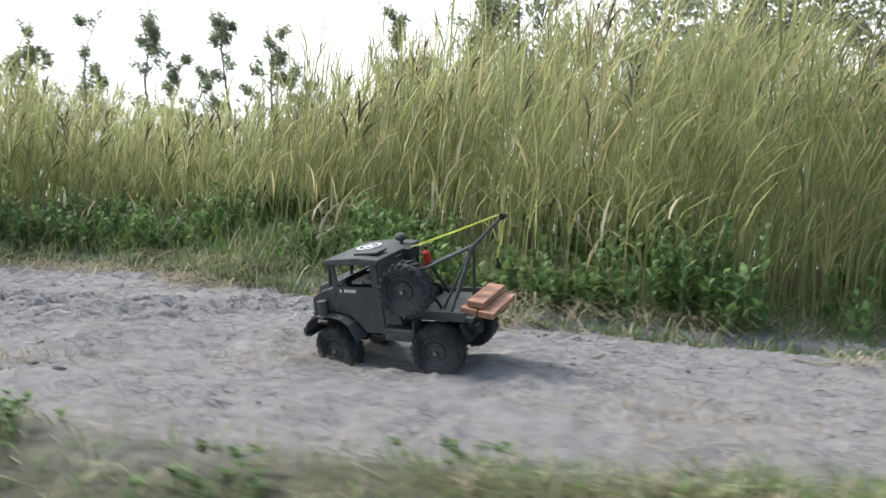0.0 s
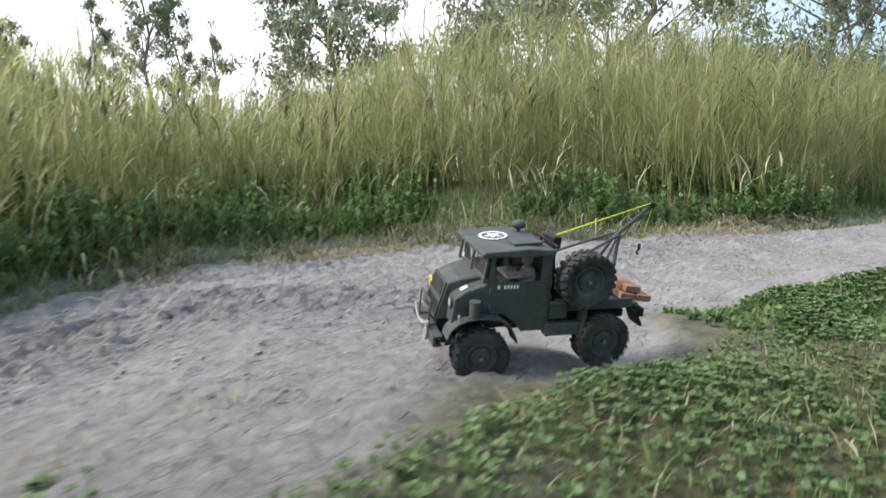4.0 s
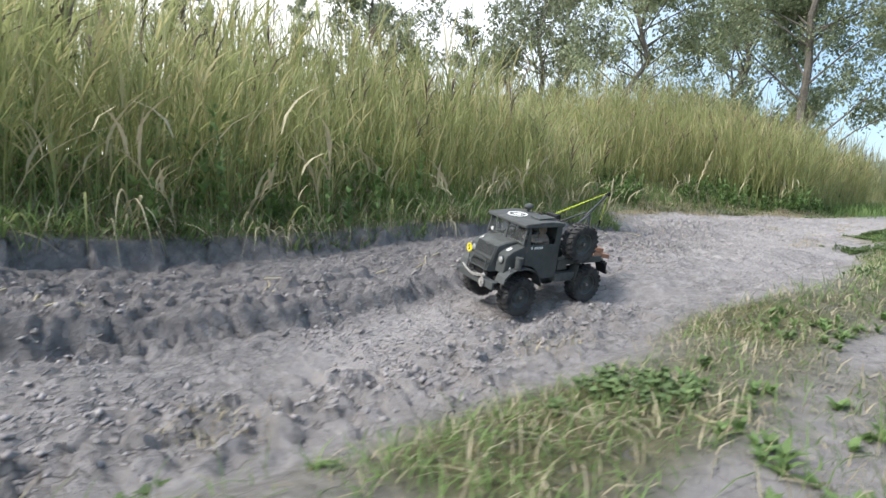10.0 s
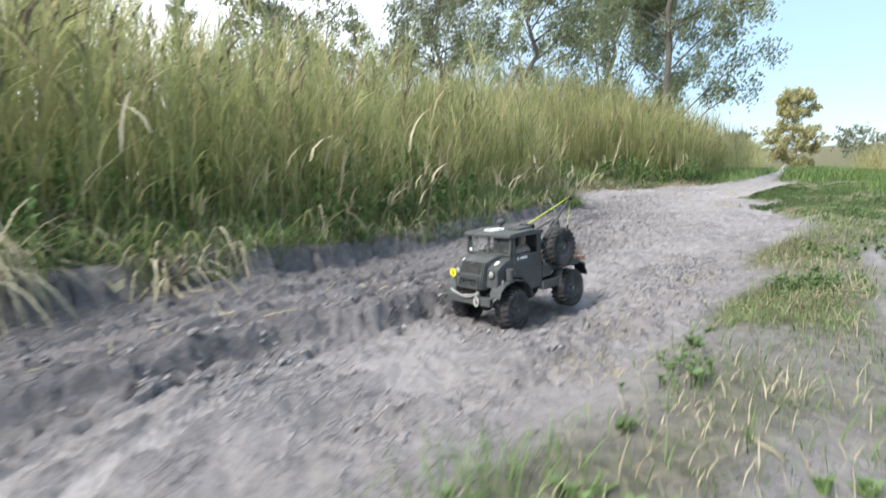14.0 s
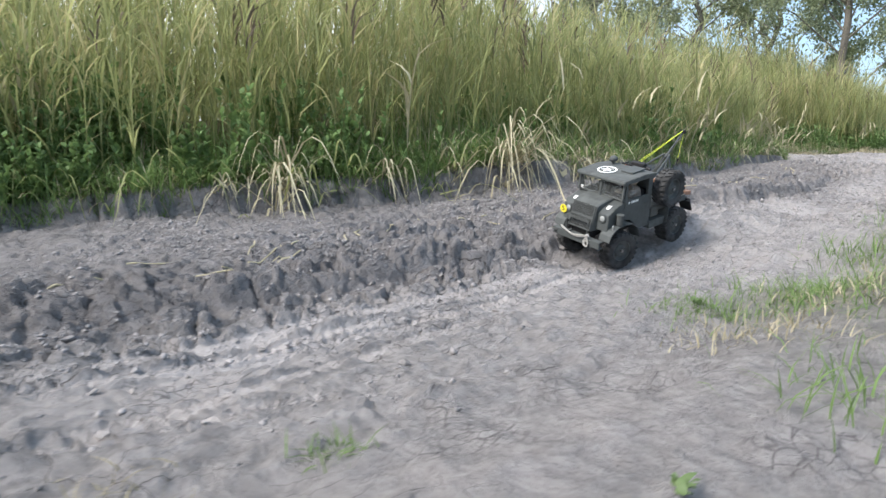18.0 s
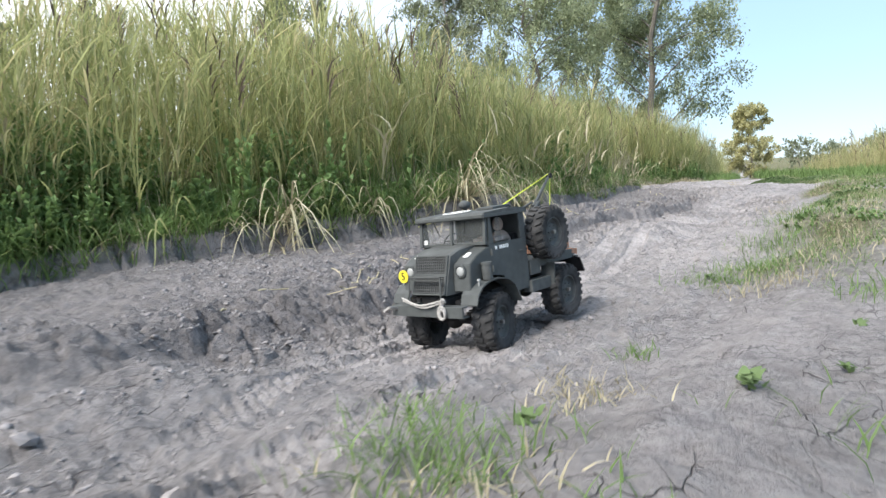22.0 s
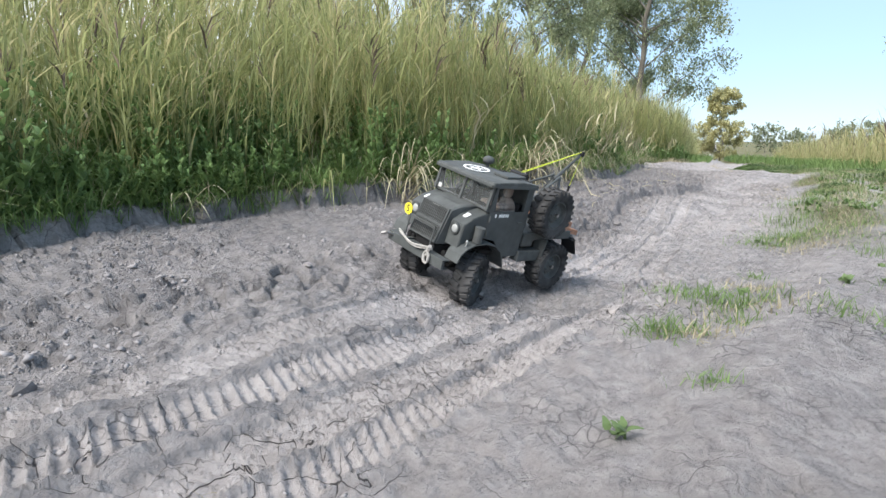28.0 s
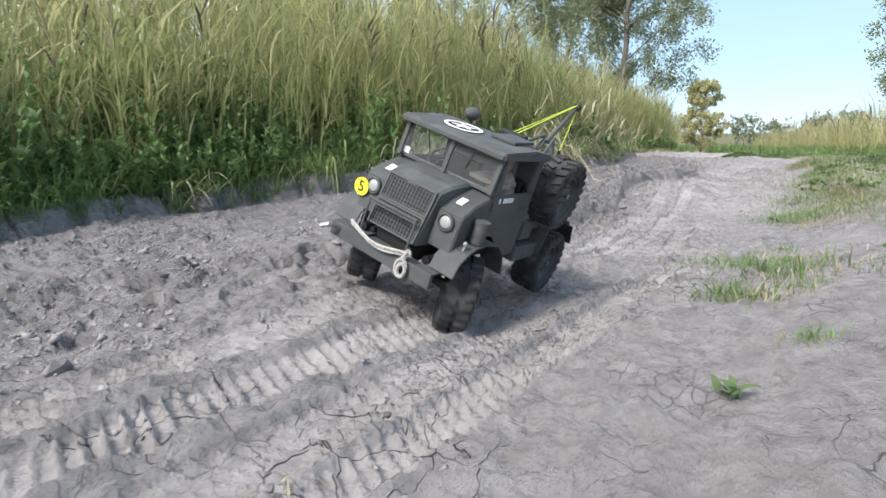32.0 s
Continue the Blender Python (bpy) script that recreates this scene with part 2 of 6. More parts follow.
ROPE = material("pale_braided_rope", (0.40, 0.385, 0.36), 0.85, spread=0.35, grain=220, bump=0.5)
LINE = material("yellow_tow_line", (0.56, 0.64, 0.07), 0.5, spread=0.1, grain=100, bump=0)
WOOD = material("reddish_wood_planks", (0.34, 0.17, 0.105), 0.75, spread=0.35, grain=50, big=8, bump=0.2, tint=(0.47, 0.26, 0.175))
RED = material("red_plastic", (0.50, 0.045, 0.03), 0.45, spread=0.15, grain=40, bump=0)
CLOTH = material("faded_figure_cloth", (0.33, 0.27, 0.23), 0.85, spread=0.3, grain=70, bump=0.1)
LAMP = material("headlamp_glass", (0.33, 0.34, 0.33), 0.15, spread=0.1, grain=30, bump=0, spec=0.7)


def glass_material():
    m = bpy.data.materials.new("clear_window")
    m.use_nodes = True
    nt = m.node_tree
    b = nt.nodes["Principled BSDF"]
    b.inputs["Base Color"].default_value, b.inputs["Roughness"].default_value = (0.25, 0.27, 0.27, 1), 0.04
    b.inputs["Alpha"].default_value = 0.1
    b.inputs["Specular IOR Level"].default_value = 0.35
    return m


GLASS = glass_material()

# ---- helpers of this scene ----
def part(name, bm, mat, parent, label="", smooth=False):
    """Links a bmesh as one mesh object under a thing or a part."""
    me = bpy.data.meshes.new(name)
    if smooth:
        for f in bm.faces:
            f.smooth = True
    bm.to_mesh(me)
    bm.free()
    me.materials.append(mat)
    ob = new(name, me)
    ob.parent = parent
    if label:
        tagged(ob, label)
    return ob


def box(bm, c, s, bevel=0.0, rot=None):
    m = Matrix.Translation(c) @ (rot or Matrix.Identity(4)) @ Matrix.Diagonal((*s, 1))
    r = bmesh.ops.create_cube(bm, size=1, matrix=m)
    if bevel:
        es = {e for v in r["verts"] for e in v.link_edges}
        bmesh.ops.bevel(bm, geom=list(es), offset=bevel, segments=2, affect="EDGES", profile=0.6)
    return bm


def rod(bm, a, b, r, n=8, r2=None):
    a, b = Vector(a), Vector(b)
    d = b - a
    m = Matrix.Translation((a + b) / 2) @ d.to_track_quat("Z", "Y").to_matrix().to_4x4()
    bmesh.ops.create_cone(bm, cap_ends=True, segments=n, radius1=r, radius2=r if r2 is None else r2, depth=d.length, matrix=m)
    return bm


def slab(bm, outline, y0, y1, bevel=0.0):
    """A plate with an outline in x and z, from y0 to y1."""
    vs = [bm.verts.new((x, y0, z)) for x, z in outline]
    f = bm.faces.new(vs)
    r = bmesh.ops.extrude_face_region(bm, geom=[f])
    top = [v for v in r["geom"] if isinstance(v, bmesh.types.BMVert)]
    bmesh.ops.translate(bm, verts=top, vec=(0, y1 - y0, 0))
    bmesh.ops.recalc_face_normals(bm, faces=bm.faces[:])
    if bevel:
        bmesh.ops.bevel(bm, geom=[e for e in bm.edges if all(v in vs or v in top for v in e.verts)], offset=bevel, segments=2, affect="EDGES")
    return bm


def ring(bm, profile, n=24, axis="Y", centre=(0, 0, 0)):
    """A turned body about an axis; profile of (radius, along)."""
    rows = []
    for k in range(n):
        a = 2 * math.pi * k / n
        row = []
        for r, h in profile:
            p = (r * math.cos(a), h, r * math.sin(a)) if axis == "Y" else ((h, r * math.cos(a), r * math.sin(a)) if axis == "X" else (r * math.cos(a), r * math.sin(a), h))
            row.append(bm.verts.new(Vector(p) + Vector(centre)))
        rows.append(row)
    for k in range(n):
        p, q = rows[k], rows[(k + 1) % n]
        for j in range(len(profile) - 1):
            if profile[j][0] < 1e-6 and profile[j + 1][0] < 1e-6:
                continue
            bm.faces.new((p[j], p[j + 1], q[j + 1], q[j]))
    bmesh.ops.remove_doubles(bm, verts=bm.verts[:], dist=1e-6)
    bmesh.ops.recalc_face_normals(bm, faces=bm.faces[:])
    return bm


# ---- the lie of the land ----
def lattice(ix, iy, seed):
    n = (ix.astype(np.int64) * 374761393 + iy.astype(np.int64) * 668265263 + seed * 974711) & 0x7FFFFFFF
    n = ((n ^ (n >> 13)) * 1274126177) & 0x7FFFFFFF
    return ((n ^ (n >> 16)) & 0xFFFF) / 65535.0


def grain(x, y, size, seed=1):
    """Smooth noise between 0 and 1 with lumps of the given size."""
    u, v = np.asarray(x, float) / size, np.asarray(y, float) / size
    i, j = np.floor(u), np.floor(v)
    f, g = u - i, v - j
    f, g = f * f * (3 - 2 * f), g * g * (3 - 2 * g)
    a, b = lattice(i, j, seed), lattice(i + 1, j, seed)
    c, d = lattice(i, j + 1, seed), lattice(i + 1, j + 1, seed)
    return (a * (1 - f) + b * f) * (1 - g) + (c * (1 - f) + d * f) * g


def fractal(x, y, size, seed=1, octaves=4):
    s, w, out = size, 1.0, 0.0
    for k in range(octaves):
        out = out + w * (grain(x, y, s, seed + 17 * k) - 0.5)
        s, w = s / 2.1, w * 0.55
    return out


def step(v):
    v = np.clip(v, 0, 1)
    return v * v * (3 - 2 * v)


BANK = ((-9, 2.2), (-4, 1.7), (-2.9, 1.52), (-2.2, 1.6), (-1.7, 1.68), (-1.2, 1.58), (-0.6, 1.34), (-0.2, 1.14), (0.1, 1.0), (0.5, 0.88), (1, 0.72), (1.6, 0.68), (2.2, 0.62), (2.6, 0.62), (4, 0.6), (4.8, 0.72), (5.3, 1.1), (5.9, 1.55), (6.6, 1.7), (7.2, 1.4), (7.7, 1.05), (8.2, 0.82), (8.6, 0.52), (9.2, 0.32), (10.2, 0.42), (14, 0.45), (40, 0.6))
LEDGE = ((-9, 1.9), (-4, 1.25), (-2.7, 0.92), (-2.35, 0.72), (-2.0, 0.45), (-1.65, 0.45), (-1.35, 0.48), (-1.1, 0.42), (-0.8, 0.39), (-0.4, 0.33), (0, 0.31), (0.25, 0.33), (0.5, 0.27), (0.83, 0.22), (1.0, 0.14), (1.26, 0.07), (1.45, 0.0), (1.85, -0.01), (2.15, 0.0), (2.4, -0.02), (2.8, 0.22), (3.4, 0.28), (4.2, 0.27), (4.6, 0.38), (5.5, 0.6), (40, 0.5))
VERGE = ((-9, -0.4), (-3, 0.1), (-2.5, 0.0), (-2, -0.12), (-1.2, -0.27), (-0.6, -0.33), (0.2, -0.40), (0.84, -0.50), (1.1, -0.55), (1.4, -0.64), (1.65, -0.68), (2.0, -0.65), (2.4, -0.66), (2.8, -0.79), (3.5, -0.83), (4.1, -0.79), (4.9, -0.70), (5.4, -0.56), (5.7, -0.57), (6.2, -0.52), (6.5, -0.45), (6.75, -0.2), (7.0, -0.28), (7.2, -0.4), (7.5, -0.5), (7.8, -0.56), (8.0, -0.62), (8.2, -0.66), (8.4, -0.70), (10, -0.7), (14, -0.45), (40, -0.5))
# the level and the sideways slope of the wheel track, and where it runs
RISE = ((-9, 0.02), (-2.4, 0.03), (-1.6, 0.05), (-1.2, 0.05), (-0.8, 0.042), (-0.5, 0.04), (0.2, 0.04), (0.6, 0.052), (1.0, 0.055), (1.4, 0.05), (2.2, 0.05), (3.0, 0.045), (5.0, 0.02), (6.5, 0.0), (40, 0.0))
RAMP = ((-9, 0.2), (-2.0, 0.14), (-1.2, 0.08), (-0.7, 0.035), (1.5, 0.035), (3.0, 0.05), (6.0, 0.2), (40, 0.2))
BROW = ((-9, 0.03), (-2.0, 0.05), (-1.0, 0.075), (-0.4, 0.095), (1.0, 0.085), (2.5, 0.06), (5.0, 0.03), (9.0, 0.02), (40, 0.01))
LEVEL = ((-3, 0.01), (-2.25, 0.06), (-2.05, 0.045), (-1.85, 0.04), (-1.57, 0.0), (-1.3, -0.02), (-1.04, -0.04), (-0.66, -0.05), (-0.17, -0.07), (0.02, -0.066), (0.17, -0.035), (0.3, 0.0), (1.0, -0.01), (1.5, -0.02), (2.3, -0.025), (2.45, 0.0), (2.66, 0.04), (3.0, 0.045), (3.5, 0.02), (4.2, -0.02), (5.0, 0.02), (5.8, 0.07), (6.1, 0.045), (6.3, 0.01), (6.6, -0.008), (6.9, 0.012), (7.2, 0.03), (8.4, 0.05))
CAMBER = ((-3, 0.2), (-2.5, 0.244), (-2.38, 0.359), (-2.26, 0.328), (-2.2, 0.367), (-2.14, 0.363), (-2.02, 0.417), (-1.9, 0.36), (-1.8, 0.35), (-1.7, 0.26), (-1.62, 0.04), (-1.54, -0.06), (-1.5, -0.068), (-1.42, -0.04), (-1.3, -0.108), (-1.18, -0.145), (-1.16, -0.095), (-1.06, -0.051), (-0.87, -0.131), (-0.66, -0.115), (-0.45, -0.023), (-0.2, 0.059), (0, 0.259), (0.15, 0.248), (0.35, 0.339), (1, 0.031), (1.8, 0.087), (2.4, 0.116), (2.66, 0.13), (3.1, 0.138), (4.2, 0.259), (5.8, 0.184), (6.2, 0.227), (8.5, 0.161))
TRACE = ((-2.3, 0.379), (-2, 0.433), (-1.87, 0.299), (-1.8, 0.329), (-1.57, 0.21), (-1.3, 0.119), (-1.04, 0.023), (-0.66, 0.059), (-0.16, 0.181), (0.12, 0.126), (0.2, 0.043), (0.3, -0.06), (1.5, -0.152), (2.3, -0.178), (2.46, -0.273), (2.66, -0.504), (3.1, -0.602), (4.2, -0.513), (5.8, -0.56), (6.1, -0.456), (6.6, -0.408), (7.27, -0.164), (7.85, 0.092), (8.4, 0.055))

# the lorry's own line, and how far the ground is settled along it
ROAD = ((-2.4, 0.368), (-2.23, 0.369), (-2.06, 0.381), (-1.89, 0.352), (-1.72, 0.318), (-1.55, 0.235), (-1.38, 0.199), (-1.21, 0.135), (-1.04, 0.082), (-0.87, 0.082), (-0.7, 0.094), (-0.53, 0.111), (-0.36, 0.133), (-0.19, 0.199), (-0.02, 0.206), (0.15, 0.148), (0.32, 0.055), (0.49, 0.036), (0.83, -0.122), (1, -0.122), (1.17, -0.127), (1.34, -0.163), (1.51, -0.174), (1.68, -0.181), (1.85, -0.179), (2.02, -0.166), (2.19, -0.161), (2.36, -0.199), (2.53, -0.338), (2.7, -0.475), (2.87, -0.5), (3.04, -0.53), (3.21, -0.53), (3.38, -0.462), (3.55, -0.462), (3.72, -0.453), (3.89, -0.45), (4.06, -0.454), (4.23, -0.458), (4.4, -0.458), (5.76, -0.402), (5.93, -0.402), (6.1, -0.391), (6.27, -0.388), (6.44, -0.367), (6.61, -0.331), (6.78, -0.319), (6.95, -0.201), (7.12, -0.145), (7.29, 0.009), (7.46, 0.053), (7.63, 0.098), (7.8, 0.115), (7.97, 0.131), (8.14, 0.029), (8.31, -0.035), (8.48, -0.035))
SETTLE = ((-2.4, 0.003), (-2.23, -0.012), (-2.06, 0.003), (-1.89, -0.028), (-1.72, -0.008), (-1.55, -0.017), (-1.38, -0.024), (-1.21, -0.022), (-1.04, -0.012), (-0.87, -0.016), (-0.7, -0.021), (-0.53, -0.018), (-0.36, -0.012), (-0.19, -0.037), (-0.02, -0.01), (0.15, -0.019), (0.32, -0.024), (0.49, 0.002), (0.83, -0.031), (1, -0.017), (1.17, 0.002), (1.34, -0.019), (1.51, -0.004), (1.68, -0.014), (1.85, -0.011), (2.02, -0.003), (2.19, -0.018), (2.36, 0.009), (2.53, -0.031), (2.7, -0.016), (2.87, -0.01), (3.04, 0.009), (3.21, 0.017), (3.38, -0.033), (3.55, 0.005), (3.72, -0.027), (3.89, 0.004), (4.06, -0.012), (4.23, -0.014), (4.4, 0.001), (5.76, -0.02), (5.93, -0.011), (6.1, -0.001), (6.27, 0.008), (6.44, -0.046), (6.61, -0.004), (6.78, -0.013), (6.95, -0.037), (7.12, -0.017), (7.29, -0.031), (7.46, 0.003), (7.63, -0.006), (7.8, 0), (7.97, 0.016), (8.14, 0), (8.31, 0.001), (8.48, 0.03))


def along(table, x):
    return np.interp(x, [a for a, _ in table], [b for _, b in table])


# tyre marks: the line of their middle, half their width, spacing and slant of the lugs
TREADS = (
    (((-4.6, 1.15), (-3.4, 0.74), (-2.86, 0.60), (-2.6, 0.52), (-2.4, 0.445), (-2.13, 0.41), (-1.75, 0.38)), 0.038, 0.0185, 0.25),
    (((-4.4, 0.95), (-3.4, 0.61), (-2.9, 0.49), (-2.6, 0.405), (-2.4, 0.345), (-2.0, 0.27)), 0.034, 0.017, -0.5),
    (((-4.3, 0.8), (-3.4, 0.50), (-2.92, 0.385), (-2.6, 0.30), (-2.33, 0.235), (-1.8, 0.12)), 0.038, 0.019, 0.5),
    (((-4.2, 0.66), (-3.3, 0.39), (-2.85, 0.295), (-2.56, 0.205), (-2.37, 0.155), (-1.9, 0.06), (-1.1, -0.1)), 0.030, 0.017, -0.7),
    (((-2.2, 0.02), (-1.7, -0.02), (-1.2, 0.06), (-0.7, 0.03)), 0.03, 0.022, 0.5),
    (((-2.0, 0.2), (-1.6, 0.24), (-1.2, 0.22), (-0.8, 0.19)), 0.03, 0.022, -0.5),
    (((-1.6, 0.32), (-1.1, 0.29), (-0.6, 0.23), (0, 0.18), (0.5, 0.14), (1.1, 0.0)), 0.032, 0.022, 0.6),
    (((-1.5, 0.2), (-1.1, 0.17), (-0.6, 0.12), (0, 0.07), (0.5, 0.03), (1.0, -0.06)), 0.028, 0.021, -0.6),
    (((-1.1, 0.80), (-0.5, 0.70), (0.1, 0.60), (0.6, 0.50), (0.9, 0.44), (1.2, 0.33), (1.6, 0.25), (2.4, 0.2)), 0.05, 0.03, 0.35),
    (((-1.1, 0.60), (-0.5, 0.53), (0.1, 0.44), (0.6, 0.38), (0.9, 0.33), (1.2, 0.23), (1.6, 0.15), (2.2, 0.1)), 0.03, 0.11, 6.0),
    (((4.6, 0.62), (5.1, 0.72), (5.4, 0.92), (5.9, 1.32), (6.5, 1.5)), 0.05, 0.05, 2.0),
    (((4.6, 0.46), (5.1, 0.55), (5.4, 0.72), (5.9, 1.1), (6.5, 1.3)), 0.045, 0.05, -2.0),
)


def cells(x, y, size, seed):
    """Broken crust: how far inside its lump a point lies, and a random level of the lump."""
    u, v = x / size, y / size
    i, j = np.floor(u), np.floor(v)
    f1 = np.full(np.shape(u), 9.0)
    f2 = np.full(np.shape(u), 9.0)
    lev = np.zeros(np.shape(u))
    for di in (-1, 0, 1):
        for dj in (-1, 0, 1):
            a, b = i + di, j + dj
            d = (a + lattice(a, b, seed) - u) ** 2 + (b + lattice(a, b, seed + 7) - v) ** 2
            nearer = d < f1
            f2 = np.where(nearer, f1, np.minimum(f2, d))
            lev = np.where(nearer, lattice(a, b, seed + 13), lev)
            f1 = np.where(nearer, d, f1)
    return np.sqrt(f2) - np.sqrt(f1), lev


def height(x, y):
    """The ground's height, for numbers or arrays."""
    x, y = np.asarray(x, float), np.asarray(y, float)
    rag = 0.08 * (grain(x, y, 0.26, 5) - 0.5) + 0.04 * (grain(x, y, 0.08, 6) - 0.5) + 0.03 * (grain(x, y, 0.03, 8) - 0.5)
    # the ledge and the bank wall break off in blocks with upright cracks between them
    gap, block = cells(x + 0.02 * (grain(x, y, 0.05, 93) - 0.5), y * 0.25, 0.21, 9)
    block2 = cells(x, y * 0.2 + 5, 0.05, 10)[1]
    split = step((0.05 - gap) / 0.04)
    yb = along(BANK, x) + 0.8 * rag + 0.03 * (block - 0.5) + 0.01 * (block2 - 0.5) + 0.02 * split
    yl = along(LEDGE, x) + 0.09 * (grain(x, y, 0.33, 5) - 0.5) + 0.03 * (grain(x, y, 0.13, 6) - 0.5) + 0.02 * (block - 0.5) + 0.008 * split
    yv, yt = along(VERGE, x), along(TRACE, x)
    mud = 0.8 + 0.2 * step((6.0 - x) / 2.0)
    z = along(RISE, x) * step((y - yl) / along(RAMP, x)) + along(BROW, x) * step((y - yb) / (0.03 + 0.05 * grain(x, y, 0.2, 94)))
    z = z + 0.035 * np.clip((y - yl) / np.maximum(yb - yl, 0.1), 0, 1) * step((x + 1.5) / 0.6) * step((1.6 - x) / 0.6)
    z = z + 0.24 * np.clip(y - yb, 0, 1.3)
    z = z + 0.085 * np.clip(y - 0.05, 0, 1.7) * step((x - 4.6) / 0.8) * step((10.5 - x) / 2.5)
    z = z + along(LEVEL, x) * step((y - yv + 0.45) / 0.4) * (1 - 0.6 * step((y - yl) / 0.3))
    z = z + along(CAMBER, x) * 0.11 * np.tanh((y - yt) / 0.11) * np.exp(-(((y - yt) / 0.34) ** 2))
    z = z + 0.035 * step((yv - y) / 0.16) - 0.025 * np.exp(-(((y - yv + 0.45) / 0.12) ** 2))
    z = z + along(SETTLE, x) * np.exp(-(((y - along(ROAD, x)) / 0.24) ** 4))
    # tyre marks
    pressed, marks = 0.0, 0.0
    for line, half, gap_, slant in TREADS:
        deep = 1.3 if line[-1][0] > 2 else 0.7
        xs, ys = [p for p, _ in line], [q for _, q in line]
        c = np.interp(x, xs, ys) + 0.008 * np.sin(5 * x + half * 99)
        d = (y - c) / half
        run = step((x - xs[0]) / 0.3) * step((xs[-1] - x) / 0.25)
        on = step((1.08 - np.abs(d)) / 0.16) * run
        s = np.sin(2 * math.pi * (x + slant * half * d) / gap_ + 1.5 * (grain(x, y, 0.1, 44) - 0.5))
        worn = 0.45 + 0.55 * step((grain(x, y, 0.16, 45) - 0.2) / 0.3)
        marks = marks + deep * on * (-0.011 + 0.013 * worn * step((s - 0.58) / 0.28))
        marks = marks + (0.009 if line[-1][0] > 2 else 0.007) * run * np.exp(-(((np.abs(d) - 1.2) / 0.14) ** 2)) * (0.4 + 0.6 * grain(x, y, 0.09, 46))
        pressed = np.maximum(pressed, on)
    # crumbled lumps beside the ledge, lesser ones in the lane, hardly any in the wheel track
    edge = np.exp(-(((y - yl + 0.03) / 0.10) ** 2)) * mud + 0.8 * np.exp(-(((y - yl - 0.10) / 0.07) ** 2)) * mud * step((0.2 - x) / 0.4)
    lane = np.maximum(step((y - yv + 0.1) / 0.15), 0.75 * step((-0.3 - x) / 0.5)) * step((yb - y + 0.03) / 0.06)
    wx, wy = x + 0.03 * (grain(x, y, 0.06, 91) - 0.5), y + 0.03 * (grain(x, y, 0.06, 92) - 0.5)
    worked = step((y - yl + 0.42 - 0.12 * (x < -0.6) + 0.3 * step((x - 0.3) / 0.4) * step((4.8 - x) / 0.6)) / 0.2)
    inside, lev = cells(wx, wy, 0.085, 3)
    inside2, lev2 = cells(wx, wy, 0.036, 4)
    face = np.exp(-(((y - yl - 0.02) / 0.03) ** 2)) * mud
    calm = (1 - 0.45 * face) * (1 - 0.6 * np.exp(-(((y - along(ROAD, x)) / 0.16) ** 4))) * (1 - 0.55 * np.exp(-(((y - yt) / 0.15) ** 2))) * (1 - 0.9 * pressed)
    patch = step((grain(x, y, 0.45, 15) - 0.3) / 0.4)
    z = z + marks + lane * mud * calm * ((0.005 + 0.014 * edge + (0.017 - 0.011 * (x < -0.6)) * patch * worked) * (lev - 0.45) + (0.005 + 0.014 * edge + (0.012 + 0.016 * patch) * (1 - 0.55 * (x < -0.6)) * worked) * (lev2 - 0.5))
    z = z - lane * mud * calm * (0.003 + 0.010 * edge + 0.006 * patch * worked) * (step((0.16 - inside) / 0.16) + 0.5 * step((0.2 - inside2) / 0.2)) * (0.3 + 0.7 * patch)
    z = z + 0.012 * fractal(x, y, 0.6, 21, 2) + lane * (1 - 0.8 * pressed) * (0.012 * fractal(x, y, 0.045, 31, 3) + 0.009 * (grain(x, y, 0.0135, 33) - 0.5))
    far = np.clip(x - 8, 0, 34)
    z = z - 0.11 * step((x - 4.0) / 1.5)
    return z - 0.026 * far + 0.02 * np.clip(-1.9 - y, 0, 3)


def rolled(x, y):
    """How far a tyre has pressed the mud smooth, from 0 to 1."""
    v = np.zeros(np.shape(x))
    for line, half, _, _ in TREADS:
        xs, ys = [p for p, _ in line], [q for _, q in line]
        c = np.interp(x, xs, ys) + 0.008 * np.sin(5 * x + half * 99)
        v = np.maximum(v, step((1.08 - np.abs(y - c) / half) / 0.16) * step((x - xs[0]) / 0.3) * step((xs[-1] - x) / 0.25))
    return v


def zones(x, y):
    """Grass cover, pale dust and damp mud over the ground, each from 0 to 1."""
    yb, yl, yv = along(BANK, x), along(LEDGE, x), along(VERGE, x)
    patch = grain(x, y, 0.4, 51)
    grass = np.maximum(step((y - yb - 0.02) / 0.15), step((yv - y + 0.3 * (patch - 0.35)) / 0.2) * np.maximum(0.2 + 0.8 * step((patch - 0.3) / 0.3), 0.8 * step((x - 1.2) / 0.8)) * step((x + 1.1) / 1.3))
    second = (0.4 + 0.9 * grain(x, y, 0.3, 52)) * np.exp(-(((y - yv + 0.45) / 0.10) ** 2)) * step((5 - x) / 2)
    grass = np.clip(grass - second, 0, 1)
    away = step((x - 10) / 4) * step((np.abs(y - 0.02) - 0.28) / 0.2)
    grass = np.maximum(np.maximum(grass, away), step((np.abs(y) - 3) / 1))
    dust = np.clip(step((yl - y - 0.12) / 0.4) * (0.1 + 0.5 * grain(x, y, 0.7, 61)) + step((x - 4.2) / 3) * 0.25, 0, 1)
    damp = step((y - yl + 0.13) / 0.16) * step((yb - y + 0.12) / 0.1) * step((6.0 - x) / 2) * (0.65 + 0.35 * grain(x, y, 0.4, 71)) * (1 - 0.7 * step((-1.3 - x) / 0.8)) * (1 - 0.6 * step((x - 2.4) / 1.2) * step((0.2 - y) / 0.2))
    return grass, dust, damp


